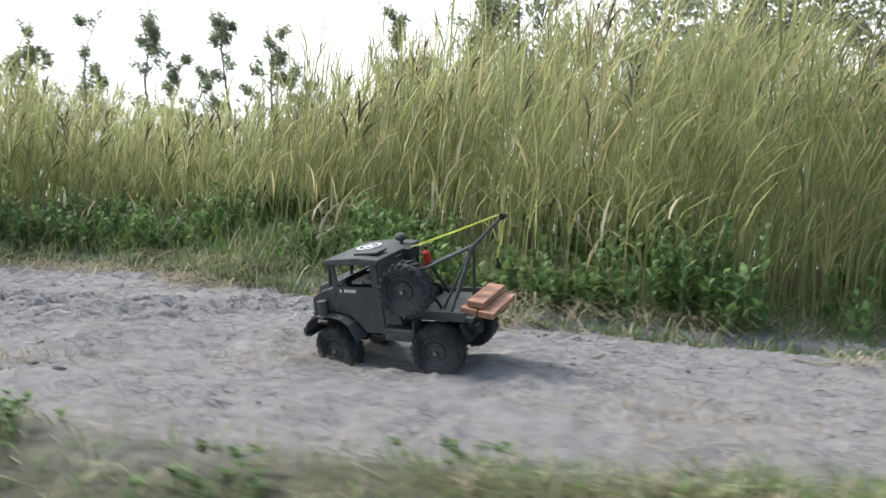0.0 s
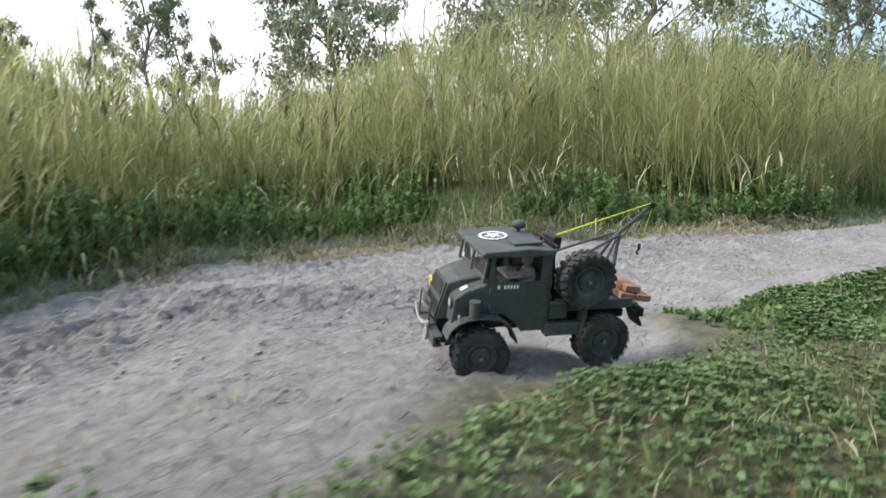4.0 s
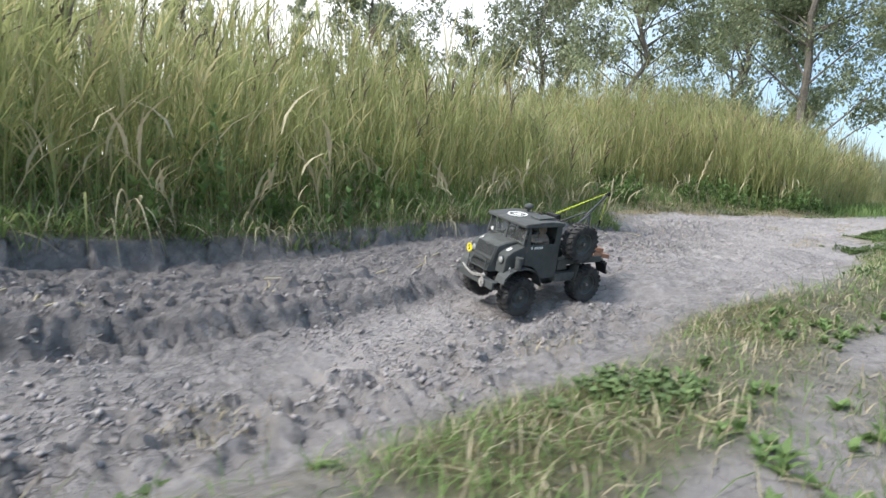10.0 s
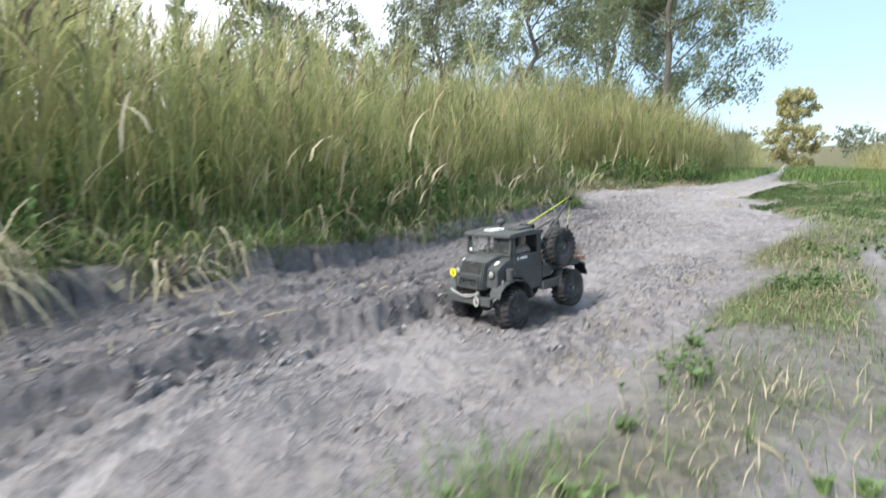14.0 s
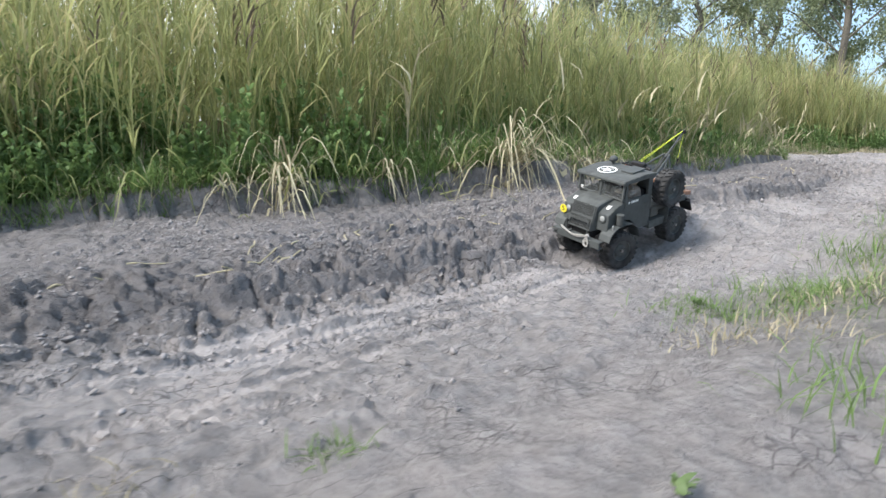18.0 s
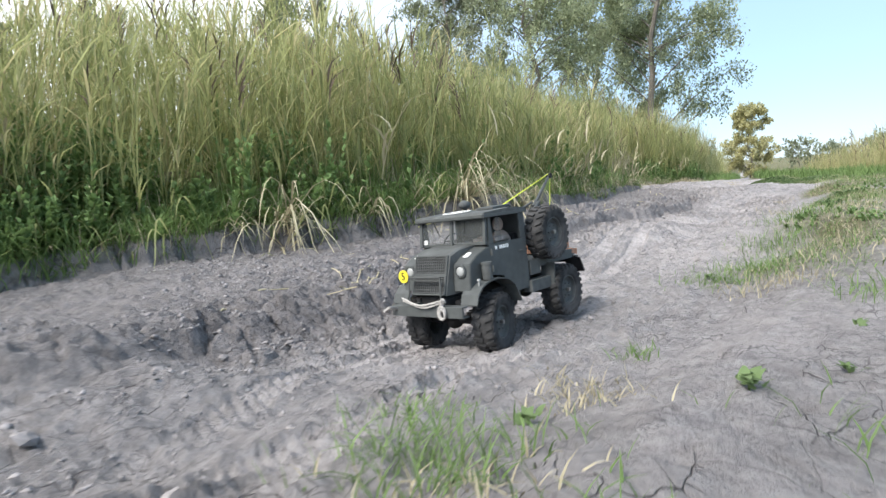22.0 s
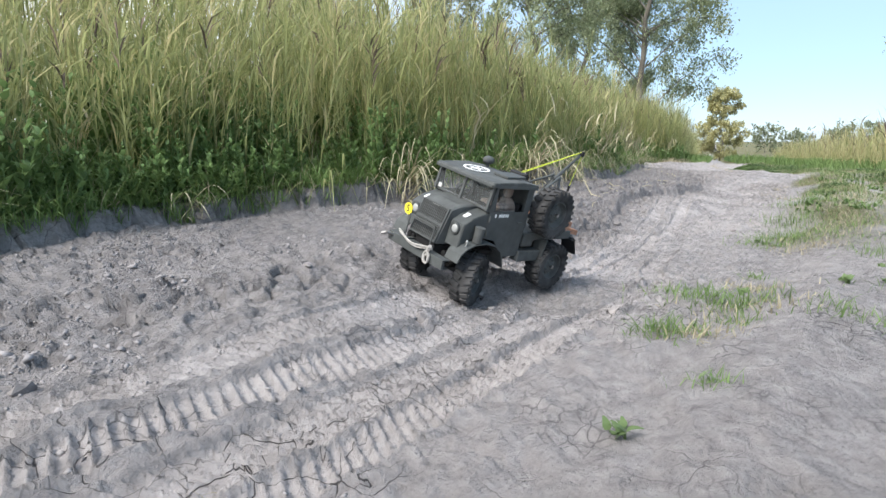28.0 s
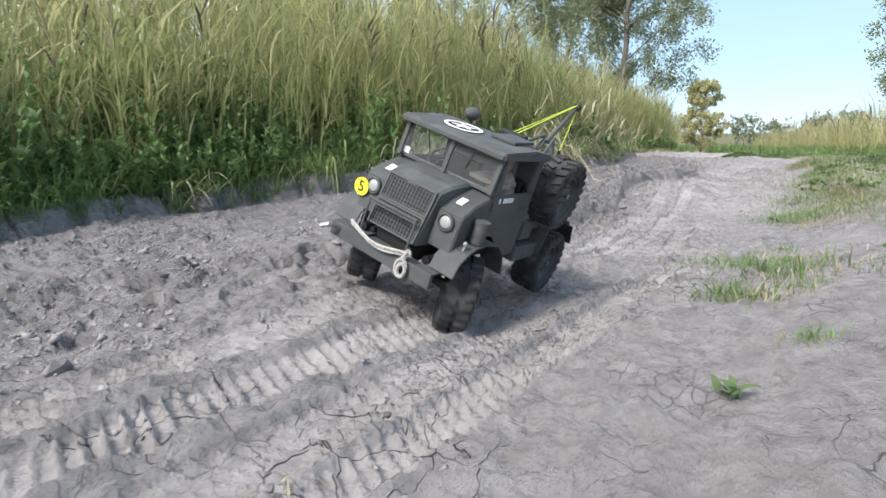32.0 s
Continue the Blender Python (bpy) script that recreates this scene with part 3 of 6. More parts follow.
def spaced(lo, hi, fine, out_lo, out_hi, grow):
    mid = list(np.arange(lo, hi + fine / 2, fine))
    left, right = [], []
    p, s = lo, fine
    while p > out_lo:
        s *= grow
        p -= s
        left.append(p)
    p, s = hi, fine
    while p < out_hi:
        s *= grow
        p += s
        right.append(p)
    return np.array(left[::-1] + mid + right)


gx = np.concatenate([spaced(-3.7, -3.05, 0.0095, -1500, -3.05, 1.1)[:-1], np.arange(-3.05, -1.9, 0.0031), np.arange(-1.9, -1.6, 0.0055), np.arange(-1.6, 0.5, 0.0062), np.arange(0.5, 1.8, 0.007), np.arange(1.8, 5.2, 0.0105), np.arange(5.2, 9.6, 0.0145), spaced(9.6, 9.62, 0.02, 9.6, 2500, 1.08)[1:]])
gy = np.concatenate([spaced(-1.25, -0.2, 0.0098, -2000, -0.2, 1.1)[:-1], np.arange(-0.2, 0.08, 0.006), np.arange(0.08, 0.8, 0.0043), spaced(0.8, 1.7, 0.0105, 0.8, 2000, 1.1)])
GX, GY = np.meshgrid(gx, gy)
# uneven spacing, so that crumbs and clods have no common direction
jolt = np.random.default_rng(5)
sx, sy = np.gradient(gx)[None, :], np.gradient(gy)[:, None]
GX = GX + 0.38 * sx * (2 * jolt.random(GX.shape) - 1) * (sx < 0.02)
GY = GY + 0.38 * sy * (2 * jolt.random(GY.shape) - 1) * (sy < 0.02)
GZ = height(GX, GY)
nx, ny = len(gx), len(gy)
idx = np.arange(nx * ny).reshape(ny, nx)
quads = np.stack([idx[:-1, :-1], idx[:-1, 1:], idx[1:, 1:], idx[1:, :-1]], -1).reshape(-1, 4)
me = bpy.data.meshes.new("ground")
me.vertices.add(nx * ny)
me.vertices.foreach_set("co", np.stack([GX, GY, GZ], -1).ravel())
me.loops.add(quads.size)
me.loops.foreach_set("vertex_index", quads.ravel())
me.polygons.add(len(quads))
me.polygons.foreach_set("loop_start", np.arange(0, quads.size, 4))
me.polygons.foreach_set("use_smooth", np.ones(len(quads), bool))
me.update(calc_edges=True)
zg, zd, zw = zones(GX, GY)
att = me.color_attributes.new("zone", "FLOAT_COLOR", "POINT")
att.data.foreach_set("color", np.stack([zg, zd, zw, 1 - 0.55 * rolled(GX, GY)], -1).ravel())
me.materials.append(MUD)
ground = tagged(new("ground", me), "rutted track of cracked grey dried mud with grassy edges", "ground", kind="structure")

# ---- plants ----
rng = np.random.default_rng(7)


def strips(base, turn, tall, bend, width, segs=3, spread=None, tip=0.08):
    """Blades: each leans to its turn, bends over and tapers. Arrays of one length; returns verts and quads."""
    n = len(tall)
    s = np.linspace(0, 1, segs + 1)[None, :, None]
    d = np.stack([np.cos(turn), np.sin(turn), np.zeros(n)], -1)[:, None, :]
    up = np.array([0, 0, 1.0])[None, None, :]
    b, t = bend[:, None, None], tall[:, None, None]
    line = base[:, None, :] + t * (d * (b * s ** 1.7 * 0.9) + up * (s * (1 - 0.25 * b * s) - 0.45 * np.clip(b - 0.6, 0, 2) * s ** 2.2))
    face = turn + math.pi / 2 + (0 if spread is None else spread)
    side = np.stack([np.cos(face), np.sin(face), np.zeros(n)], -1)[:, None, :]
    w = width[:, None, None] * (tip + (1 - tip) * np.minimum(1, 3.0 * s + 0.35) * (1 - s ** 2.2))
    v = np.concatenate([line - side * w / 2, line + side * w / 2], 2).reshape(n, (segs + 1) * 2, 3)
    k = np.arange(segs)
    q = np.stack([2 * k, 2 * k + 1, 2 * k + 3, 2 * k + 2], -1)
    f = (q[None] + (np.arange(n) * (segs + 1) * 2)[:, None, None]).reshape(-1, 4)
    return v.reshape(-1, 3), f, line


def numpy_mesh(name, chunks, mat, label, category, kind="stuff", parent=None):
    vs, fs, o = [], [], 0
    for v, f in chunks:
        vs.append(v)
        fs.append(f + o)
        o += len(v)
    v, f = np.concatenate(vs), np.concatenate(fs)
    k = f.shape[1]
    me = bpy.data.meshes.new(name)
    me.vertices.add(len(v))
    me.vertices.foreach_set("co", v.ravel())
    me.loops.add(f.size)
    me.loops.foreach_set("vertex_index", f.ravel())
    me.polygons.add(len(f))
    me.polygons.foreach_set("loop_start", np.arange(0, f.size, k))
    me.update(calc_edges=True)
    me.materials.append(mat)
    ob = new(name, me)
    if parent is not None:
        ob.parent = parent
        if label:
            ob["label"] = label
        if kind:
            ob["kind"] = kind
        return ob
    return tagged(ob, label, category, kind=kind)


def reed_bed(name, x, y, tall, gold, label):
    """Standing reeds at the places given: stems, arching leaves and feathery heads."""
    n = len(x)
    base = np.stack([x, y, height(x, y) - 0.02], -1)
    wind = rng.normal(0.2, 0.9, n)
    bend = np.abs(rng.normal(0.16, 0.1, n))
    v, f, line = strips(base, wind, tall, bend, rng.uniform(0.004, 0.007, n), 4, rng.uniform(0, 3, n), tip=0.5)
    green, dry = [], []
    is_gold = rng.random(n) < gold
    (dry if gold > 0.5 else green).append((v, f))
    per = 10
    for k in range(per):
        s = rng.uniform(0.12, 0.98, n)
        i = np.clip((s * 4).astype(int), 0, 3)
        fr = (s * 4 - i)[:, None]
        at = line[np.arange(n), i] * (1 - fr) + line[np.arange(n), i + 1] * fr
        t = wind + rng.normal(0, 1.3, n)
        lv, lf, _ = strips(at, t, rng.uniform(0.2, 0.42, n) * np.clip(tall, 0.5, 1.3), rng.uniform(0.25, 1.15, n), rng.uniform(0.005, 0.0115, n), 3, rng.normal(0, 0.5, n))
        lf = lf.reshape(n, -1, 4)
        green.append((lv, lf[~is_gold].reshape(-1, 4)))
        dry.append((lv, lf[is_gold].reshape(-1, 4)))
    bed = tagged(new(name), label, "reeds", kind="stuff")
    numpy_mesh("leaves", green, REED_GREEN, "", "", parent=bed)
    numpy_mesh("dry_leaves", dry, REED_GOLD, "", "", parent=bed)
    heads = rng.random(n) < 0.12
    hb = line[heads, -1]
    m = len(hb)
    ch = []
    for k in range(5):
        a, b, _ = strips(hb - np.array([0, 0, 0.03 * k]), wind[heads] + rng.normal(0, 0.8, m), rng.uniform(0.08, 0.16, m), rng.uniform(0.3, 1.0, m), rng.uniform(0.008, 0.016, m), 2, rng.uniform(0, 3, m))
        ch.append((a, b))
    numpy_mesh("seed_heads", ch, PLUME, "", "", parent=bed)
    return bed


def scatter(n, x0, x1, depth, near=0.0, power=1.4):
    x = rng.uniform(x0, x1, n)
    y = along(BANK, x) + near + depth * rng.random(n) ** power
    return x, y


SHORT = ((-8, 0.5), (-3, 0.52), (-2.2, 0.66), (-1.5, 0.82), (-1.0, 0.84), (-0.3, 0.86), (0.4, 0.95), (1.0, 0.90), (1.6, 0.84), (2.2, 0.86), (2.6, 0.84), (3.4, 0.76), (4.4, 0.8), (5.5, 0.74), (6.4, 0.64), (7.4, 0.76), (8.2, 1.05), (9, 1.12), (40, 1.05))
x, y = scatter(8600, -7.5, 15, 3.2, 0.22)
y = y + 0.4 * step((x - 5) / 0.6) * step((9.2 - x) / 1)
d = y - along(BANK, x)
tall = (0.56 + 0.26 * rng.random(len(x)) + 0.20 * np.clip(d, 0, 3) + 0.35 * (rng.random(len(x)) < 0.07)) * (0.82 + 0.36 * grain(x, y, 0.9, 81)) * along(SHORT, x)
reed_bed("reed_bed", x, y, tall, 0.30, "dense bed of tall yellow-green reeds beside the track")
x, y = scatter(1500, 12, 34, 3.0, 0.2)
reed_bed("reed_bed", x, y, 0.9 + 0.5 * rng.random(len(x)), 0.5, "dense bed of tall yellow-green reeds beside the track")
x, y = scatter(2600, -9, 16, 5.0, 3.2, 1.0)
reed_bed("reed_bed", x, y, (1.05 + 0.35 * rng.random(len(x))) * along(SHORT, x), 0.5, "deep back part of the yellow-green reed bed")


def blades(name, x, y, tall, bend, width, mat, label, category, segs=2, lift=0.0, turn=None):
    n = len(x)
    base = np.stack([x, y, height(x, y) - 0.006 + lift], -1)
    t = rng.uniform(0, 2 * math.pi, n) if turn is None else turn
    v, f, _ = strips(base, t, tall, bend, width, segs, rng.normal(0, 0.4, n))
    return numpy_mesh(name, [(v, f)], mat, label, category)


def weeds(name, x, y, tall, mat, label, per=12, size=0.05):
    """Leafy weeds: a stem and pairs of broad drooping leaves."""
    n = len(x)
    base = np.stack([x, y, height(x, y) - 0.01], -1)
    t = rng.uniform(0, 6.28, n)
    v, f, line = strips(base, t, tall, np.abs(rng.normal(0.15, 0.1, n)), np.full(n, 0.004), 3, tip=0.6)
    out = [(v, f)]
    for k in range(per):
        s = rng.uniform(0.1, 1.0, n)
        i = np.clip((s * 3).astype(int), 0, 2)
        fr = (s * 3 - i)[:, None]
        at = line[np.arange(n), i] * (1 - fr) + line[np.arange(n), i + 1] * fr
        L = size * rng.uniform(0.7, 1.4, n) * (1.25 - 0.5 * s)
        a, b, _ = strips(at, rng.uniform(0, 6.28, n), L, rng.uniform(0.7, 1.2, n), L * rng.uniform(0.4, 0.6, n), 3, tip=0.05)
        out.append((a, b))
    return numpy_mesh(name, out, mat, label, "weeds")


def clover_patch(name, x, y, size, mat, label):
    """Low three-leaved plants."""
    n = len(x)
    h = rng.uniform(0.004, 0.026, n)
    top = np.stack([x, y, height(x, y) + h], -1)
    out = []
    t0 = rng.uniform(0, 6.28, n)
    for k in range(3):
        L = size * rng.uniform(0.7, 1.3, n)
        v, f, _ = strips(top, t0 + 2.09 * k + rng.normal(0, 0.2, n), L, rng.uniform(0.85, 1.15, n), L * 0.85, 3, tip=0.35)
        out.append((v, f))
    v, f, _ = strips(top - np.stack([0 * h, 0 * h, h], -1), t0, h, 0.1 * np.ones(n), 0.003 * np.ones(n), 1, tip=0.8)
    q = np.concatenate([f], 0)
    out.append((v, q))
    return numpy_mesh(name, out, mat, label, "clover")


# grass on the bank at the foot of the reeds
n = 44000
x = rng.uniform(-6.5, 12.5, n)
y = along(BANK, x) + 0.05 - 0.12 * step((x - 4.6) / 0.6) + 0.1 * (grain(x, x, 0.3, 7) - 0.5) + 0.8 * rng.random(n) ** 1.5
dry = rng.random(n) < 0.26
lift = (0.6 + 0.7 * grain(x, y, 0.6, 101)) * (1 - 0.45 * step((x - 8.2) / 0.5))
for sel, mat, label in ((~dry, GRASS, "lush green grass along the foot of the reeds"), (dry, HAY, "pale dead grass along the foot of the reeds")):
    m = int(sel.sum())
    blades("bank_grass", x[sel], y[sel], rng.uniform(0.06, 0.26, m) * lift[sel] * (0.55 + 0.45 * np.clip((y[sel] - along(BANK, x[sel])) / 0.3, 0, 1)), rng.uniform(0.3, 1.6, m), rng.uniform(0.003, 0.007, m), mat, label, "grass", 3)
# leafy weeds in the shade of the reeds
x = np.concatenate([rng.uniform(5.2, 9.4, 1700), rng.uniform(-4.2, 0.0, 1700), rng.uniform(0.0, 5.4, 420), rng.uniform(9.6, 12, 120)])
y = along(BANK, x) + 0.06 + 1.3 * rng.random(len(x))
k = grain(x, y, 0.45, 104) > 0.48
x, y = x[k], y[k]
weeds("weeds", x, y, rng.uniform(0.08, 0.42, len(x)) * (0.4 + grain(x, y, 0.4, 105)) * (1 - 0.25 * step((x - 4.8) / 0.5)), NETTLE, "dark green leafy weeds below the reeds", 18, 0.042)

# shaded undergrowth deeper in the reed bed
x = rng.uniform(-8, 14, 9000)
y = along(BANK, x) + 0.7 + 4.2 * rng.random(len(x))
blades("undergrowth", x, y, rng.uniform(0.35, 0.75, len(x)), rng.uniform(0.1, 0.7, len(x)), rng.uniform(0.008, 0.018, len(x)), REED_GREEN, "shaded green undergrowth deep in the reed bed", "undergrowth", 3)

# the grassy verge on the other side of the lane, with clover
def verge_cover(n, x0, x1, wide, dens=0.55):
    x = rng.uniform(x0, x1, n)
    y = along(VERGE, x) + 0.1 - wide * rng.random(n)
    g, _, _ = zones(x, y)
    clear = np.abs(y - along(TRACE, x)) > 0.125 + 0.03 * grain(x, y, 0.1, 141)
    k = clear & (rng.random(n) < np.clip(g * 1.15 - 0.1, 0.0, 1) * (dens + (1 - dens) * step((grain(x, y, 0.35, 51 + 60) - 0.25) / 0.4)))
    return x[k], y[k]


x, y = verge_cover(110000, -0.7, 9.8, 1.05, 0.4)
dry = rng.random(len(x)) < 0.42 - 0.2 * step((x - 4.8) / 0.6) + 0.45 * (grain(x, y, 0.7, 121) - 0.5)
for sel, mat, label in ((~dry, GRASS, "short green grass on the verge"), (dry, HAY, "straw-coloured dead grass on the verge")):
    m = int(sel.sum())
    blades("verge_grass", x[sel], y[sel], rng.uniform(0.015, 0.055, m), rng.uniform(0.4, 1.7, m), rng.uniform(0.0016, 0.0034, m), mat, label, "grass", 2)
x, y = verge_cover(60000, 0.6, 9.6, 1.05, 0.4)
k = (grain(x, y, 0.22, 131) > 0.62) | ((x > 5.0) & (x < 7.9) & (grain(x, y, 0.25, 132) > 0.42))
k &= rng.random(len(x)) < 0.8
clover_patch("clover", x[k], y[k], 0.0105, CLOVER, "patches of green clover on the verge")
# a lush patch where the lane bends
x = rng.uniform(6.8, 7.75, 13000)
y = rng.uniform(-1.25, 0.1, len(x))
k = (y < along(VERGE, x) - 0.06 + 0.1 * (grain(x, y, 0.12, 151) - 0.5)) & (grain(x, y, 0.2, 152) > 0.2)
x, y = x[k], y[k]
blades("verge_grass", x, y, rng.uniform(0.015, 0.045, len(x)), rng.uniform(0.3, 1.4, len(x)), rng.uniform(0.002, 0.0045, len(x)), GRASS, "short green grass on the verge", "grass", 2)
k = grain(x, y, 0.16, 153) > 0.6
clover_patch("clover", 5.33 + 0.06 * rng.normal(size=320), -0.62 + 0.06 * rng.normal(size=320), 0.0105, CLOVER, "patches of green clover on the verge")
clover_patch("clover", x[k][:3000], y[k][:3000], 0.010, CLOVER, "patches of green clover on the verge")
x = rng.uniform(6.75, 7.3, 300)
y = along(VERGE, x) - 0.07 - 0.4 * rng.random(len(x))
weeds("weeds", x, y, rng.uniform(0.012, 0.034, len(x)), NETTLE, "low green leafy weeds in the verge grass", 10, 0.018)
# trampled straw at the foot of the bank, and dry wisps on the lane where it bends
x = rng.uniform(5.6, 9.4, 9000)
y = along(BANK, x) + 0.22 - 0.5 * rng.random(len(x)) ** 1.2
k = grain(x, y, 0.35, 161) > 0.42 + 0.25 * step((along(BANK, x) - y) / 0.3)
x, y = x[k], y[k]
blades("trampled_straw", x, y, rng.uniform(0.05, 0.17, len(x)), rng.uniform(1.3, 2.4, len(x)), rng.uniform(0.0022, 0.005, len(x)), HAY, "flattened straw-coloured grass at the foot of the bank", "dead grass", 3)
x = rng.uniform(6.6, 9.2, 9000)
y = along(VERGE, x) + (along(BANK, x) - along(VERGE, x)) * rng.random(len(x))
k = grain(x, y, 0.13, 162) > 0.78
x, y = x[k], y[k]
blades("dry_wisps", x, y, rng.uniform(0.012, 0.04, len(x)), rng.uniform(0.6, 2.0, len(x)), rng.uniform(0.0012, 0.0026, len(x)), HAY, "sparse withered grass growing in the dry lane", "dead grass", 2)
# field beyond the second wheel track, and the far land
x = rng.uniform(-3, 22, 22000)
y = along(VERGE, x) - 0.95 - 3.2 * rng.random(len(x)) ** 1.3
k = zones(x, y)[0] > 0.4
x, y = x[k], y[k]
blades("meadow_grass", x, y, rng.uniform(0.06, 0.22, len(x)), rng.uniform(0.2, 1.0, len(x)), rng.uniform(0.006, 0.012, len(x)), GRASS, "rough meadow grass beside the track", "grass", 2)
x = rng.uniform(10.5, 30, 9000)
y = rng.uniform(-0.5, 0.55, len(x)) + np.where(rng.random(len(x)) < 0.6, -1.1, 0.5)
blades("meadow_grass", x, y, rng.uniform(0.08, 0.3, len(x)), rng.uniform(0.2, 1.0, len(x)), rng.uniform(0.01, 0.02, len(x)), GRASS, "rough meadow grass beside the track", "grass", 2)
x = rng.uniform(2.2, 26, 3000)
y = -1.95 - 0.02 * (x - 5) - 2.6 * rng.random(len(x))
reed_bed("reed_bed", x, y, rng.uniform(0.35, 0.75, len(x)), 0.6, "low yellowing reeds beyond the second wheel track")


# ---- trees ----
def tree(name, x, y, tall, spread, leaf, leaves, size, label, low=0.25, slim=False, seed=0):
    r = np.random.default_rng(100 + seed)
    z = float(height(x, y))
    t = tagged(new(name), label, "tree")
    t.location = (x, y, z)
    b = bmesh.new()
    tips, n = [], 9 if not slim else 7
    lean = Vector((r.normal(0, 0.03), r.normal(0, 0.03), 1))
    pts = [lean * tall * 0.95 * k / n + Vector((r.normal(0, 0.015), r.normal(0, 0.015), 0)) * tall * (k > 0) for k in range(n + 1)]
    r0 = tall * 0.012
    for k in range(n):
        rod(b, pts[k], pts[k + 1], r0 * (1 - 0.85 * k / n), 7, r0 * (1 - 0.85 * (k + 1) / n))
    part("trunk", b, BARK, t)
    for k in range(40 if not slim else 20):
        b = bmesh.new()
        s = low + (0.97 - low) * r.random() ** 1.25
        i = min(n - 1, int(s * n))
        p = pts[i].lerp(pts[i + 1], s * n - i)
        a = r.uniform(0, 6.28)
        out = spread * (1.0 - 0.65 * max(0, (s - 0.45) / 0.55)) * r.uniform(0.6, 1.1)
        up = r.uniform(0.0 if not slim else 0.2, 0.95) * out * (2.0 if slim else 1.0)
        q = p + Vector((math.cos(a) * out, math.sin(a) * out, up))
        mid = p.lerp(q, 0.5) + Vector((0, 0, 0.08 * out))
        rod(b, p, mid, r0 * 0.24, 5, r0 * 0.15)
        rod(b, mid, q, r0 * 0.15, 5, r0 * 0.04)
        for j in range(3):
            twig = mid.lerp(q, 0.35 * j + 0.2) + Vector((r.normal(0, 0.3), r.normal(0, 0.3), r.normal(0.05, 0.25))) * out
            rod(b, mid.lerp(q, 0.35 * j), twig, r0 * 0.06, 4, r0 * 0.02)
            tips += [twig, mid.lerp(twig, 0.7)]
        tips += [q, mid.lerp(q, 0.6), q + Vector((r.normal(0, 0.15), r.normal(0, 0.15), -0.14)) * out]
        part("limb", b, BARK, t)
    tips.append(pts[-1])
    tp = np.array([tuple(v) for v in tips])
    c = tp[r.integers(0, len(tp), leaves)] + r.normal(0, 1, (leaves, 3)) * (1.0 if not slim else 1.5) * spread * np.array([0.055, 0.055, 0.065])
    v, f, _ = strips(c, r.uniform(0, 6.28, leaves), size * r.uniform(0.6, 1.3, leaves), r.uniform(0.4, 1.5, leaves), size * r.uniform(0.5, 0.8, leaves), 2, r.uniform(0, 3, leaves), tip=0.1)
    numpy_mesh("crown", [(v, f)], leaf, "", "", kind="", parent=t)
    return t


WILLOW = "tall broad tree with loose green foliage behind the reeds"
POPLAR = "slim pale-green young tree behind the reeds"
tree("tree", 15.0, 2.0, 8.6, 2.35, LEAF, 46000, 0.085, WILLOW, 0.04, seed=1)
tree("tree", 13.0, 4.5, 6.6, 1.9, LEAF, 20000, 0.09, WILLOW, 0.04, seed=2)
tree("tree", 18.5, 4.4, 8.5, 2.3, LEAF, 20000, 0.10, WILLOW, 0.12, seed=3)
tree("tree", 12.8, 7.0, 6.6, 1.8, LEAF_DARK, 16000, 0.10, "dark green tree behind the reeds", 0.15, seed=4)
tree("tree", 10.0, 9.6, 6.2, 1.6, LEAF_DARK, 13000, 0.10, "dark green tree behind the reeds", 0.15, seed=5)
k = 0
for x, y, h in ((8.2, 15.5, 5.2), (6.6, 17.5, 5.6), (5.0, 16.2, 4.6), (3.4, 18.0, 5.4), (1.6, 16.6, 4.8), (-0.2, 18.5, 5.6), (-2.2, 17.2, 5.0), (-4.6, 18.0, 5.4), (11.5, 15.0, 5.4), (13.8, 13.6, 5.6), (16.2, 12.0, 5.8), (19.0, 10.5, 6.2), (21.5, 8.6, 6.2), (9.8, 18.2, 5.8), (-7.0, 17.0, 5.0), (24.0, 6.6, 6.5), (7.4, 14.2, 5.8), (4.2, 14.6, 5.5), (2.5, 15.2, 6.0), (0.7, 14.4, 5.4), (-1.2, 15.0, 5.9), (-3.3, 15.4, 5.6), (-5.6, 15.2, 5.3), (-8.6, 15.8, 5.6)):
    tree("tree", x, y, h + 0.4, 0.75, LEAF_DARK, 3600, 0.10, POPLAR, 0.15, True, 10 + k)
    k += 1
tree("tree", 40.0, -0.45, 4.7, 1.5, LEAF_GOLD, 12000, 0.16, "round far tree turning yellow in autumn", 0.02, seed=40)
tree("tree", 20.0, -6.9, 9.0, 1.7, LEAF, 20000, 0.11, "slim green tree standing in the open field", 0.05, True, seed=41)
for k, (x, y, h, s) in enumerate(((70, -5.0, 2.6, 1.7), (74, -8.2, 2.2, 1.8), (66, -11.5, 2.3, 1.8), (72, -15.5, 2.6, 2.0), (64, 4.5, 2.4, 1.8), (68, -19.5, 2.4, 2.2), (62, 8.5, 2.8, 2.0))):
    tree("bush", x, y, h, s, LEAF_DARK, 900, 0.32, "low rounded dark green bush far down the track", 0.05, seed=50 + k)

# ---- the model lorry: x ahead, y to its left, z up from the ground between the axles ----
WB, TR, TRACK = 0.25, 0.055, 0.082
DROP = 0.016          # the front springs hang the wheels this much lower


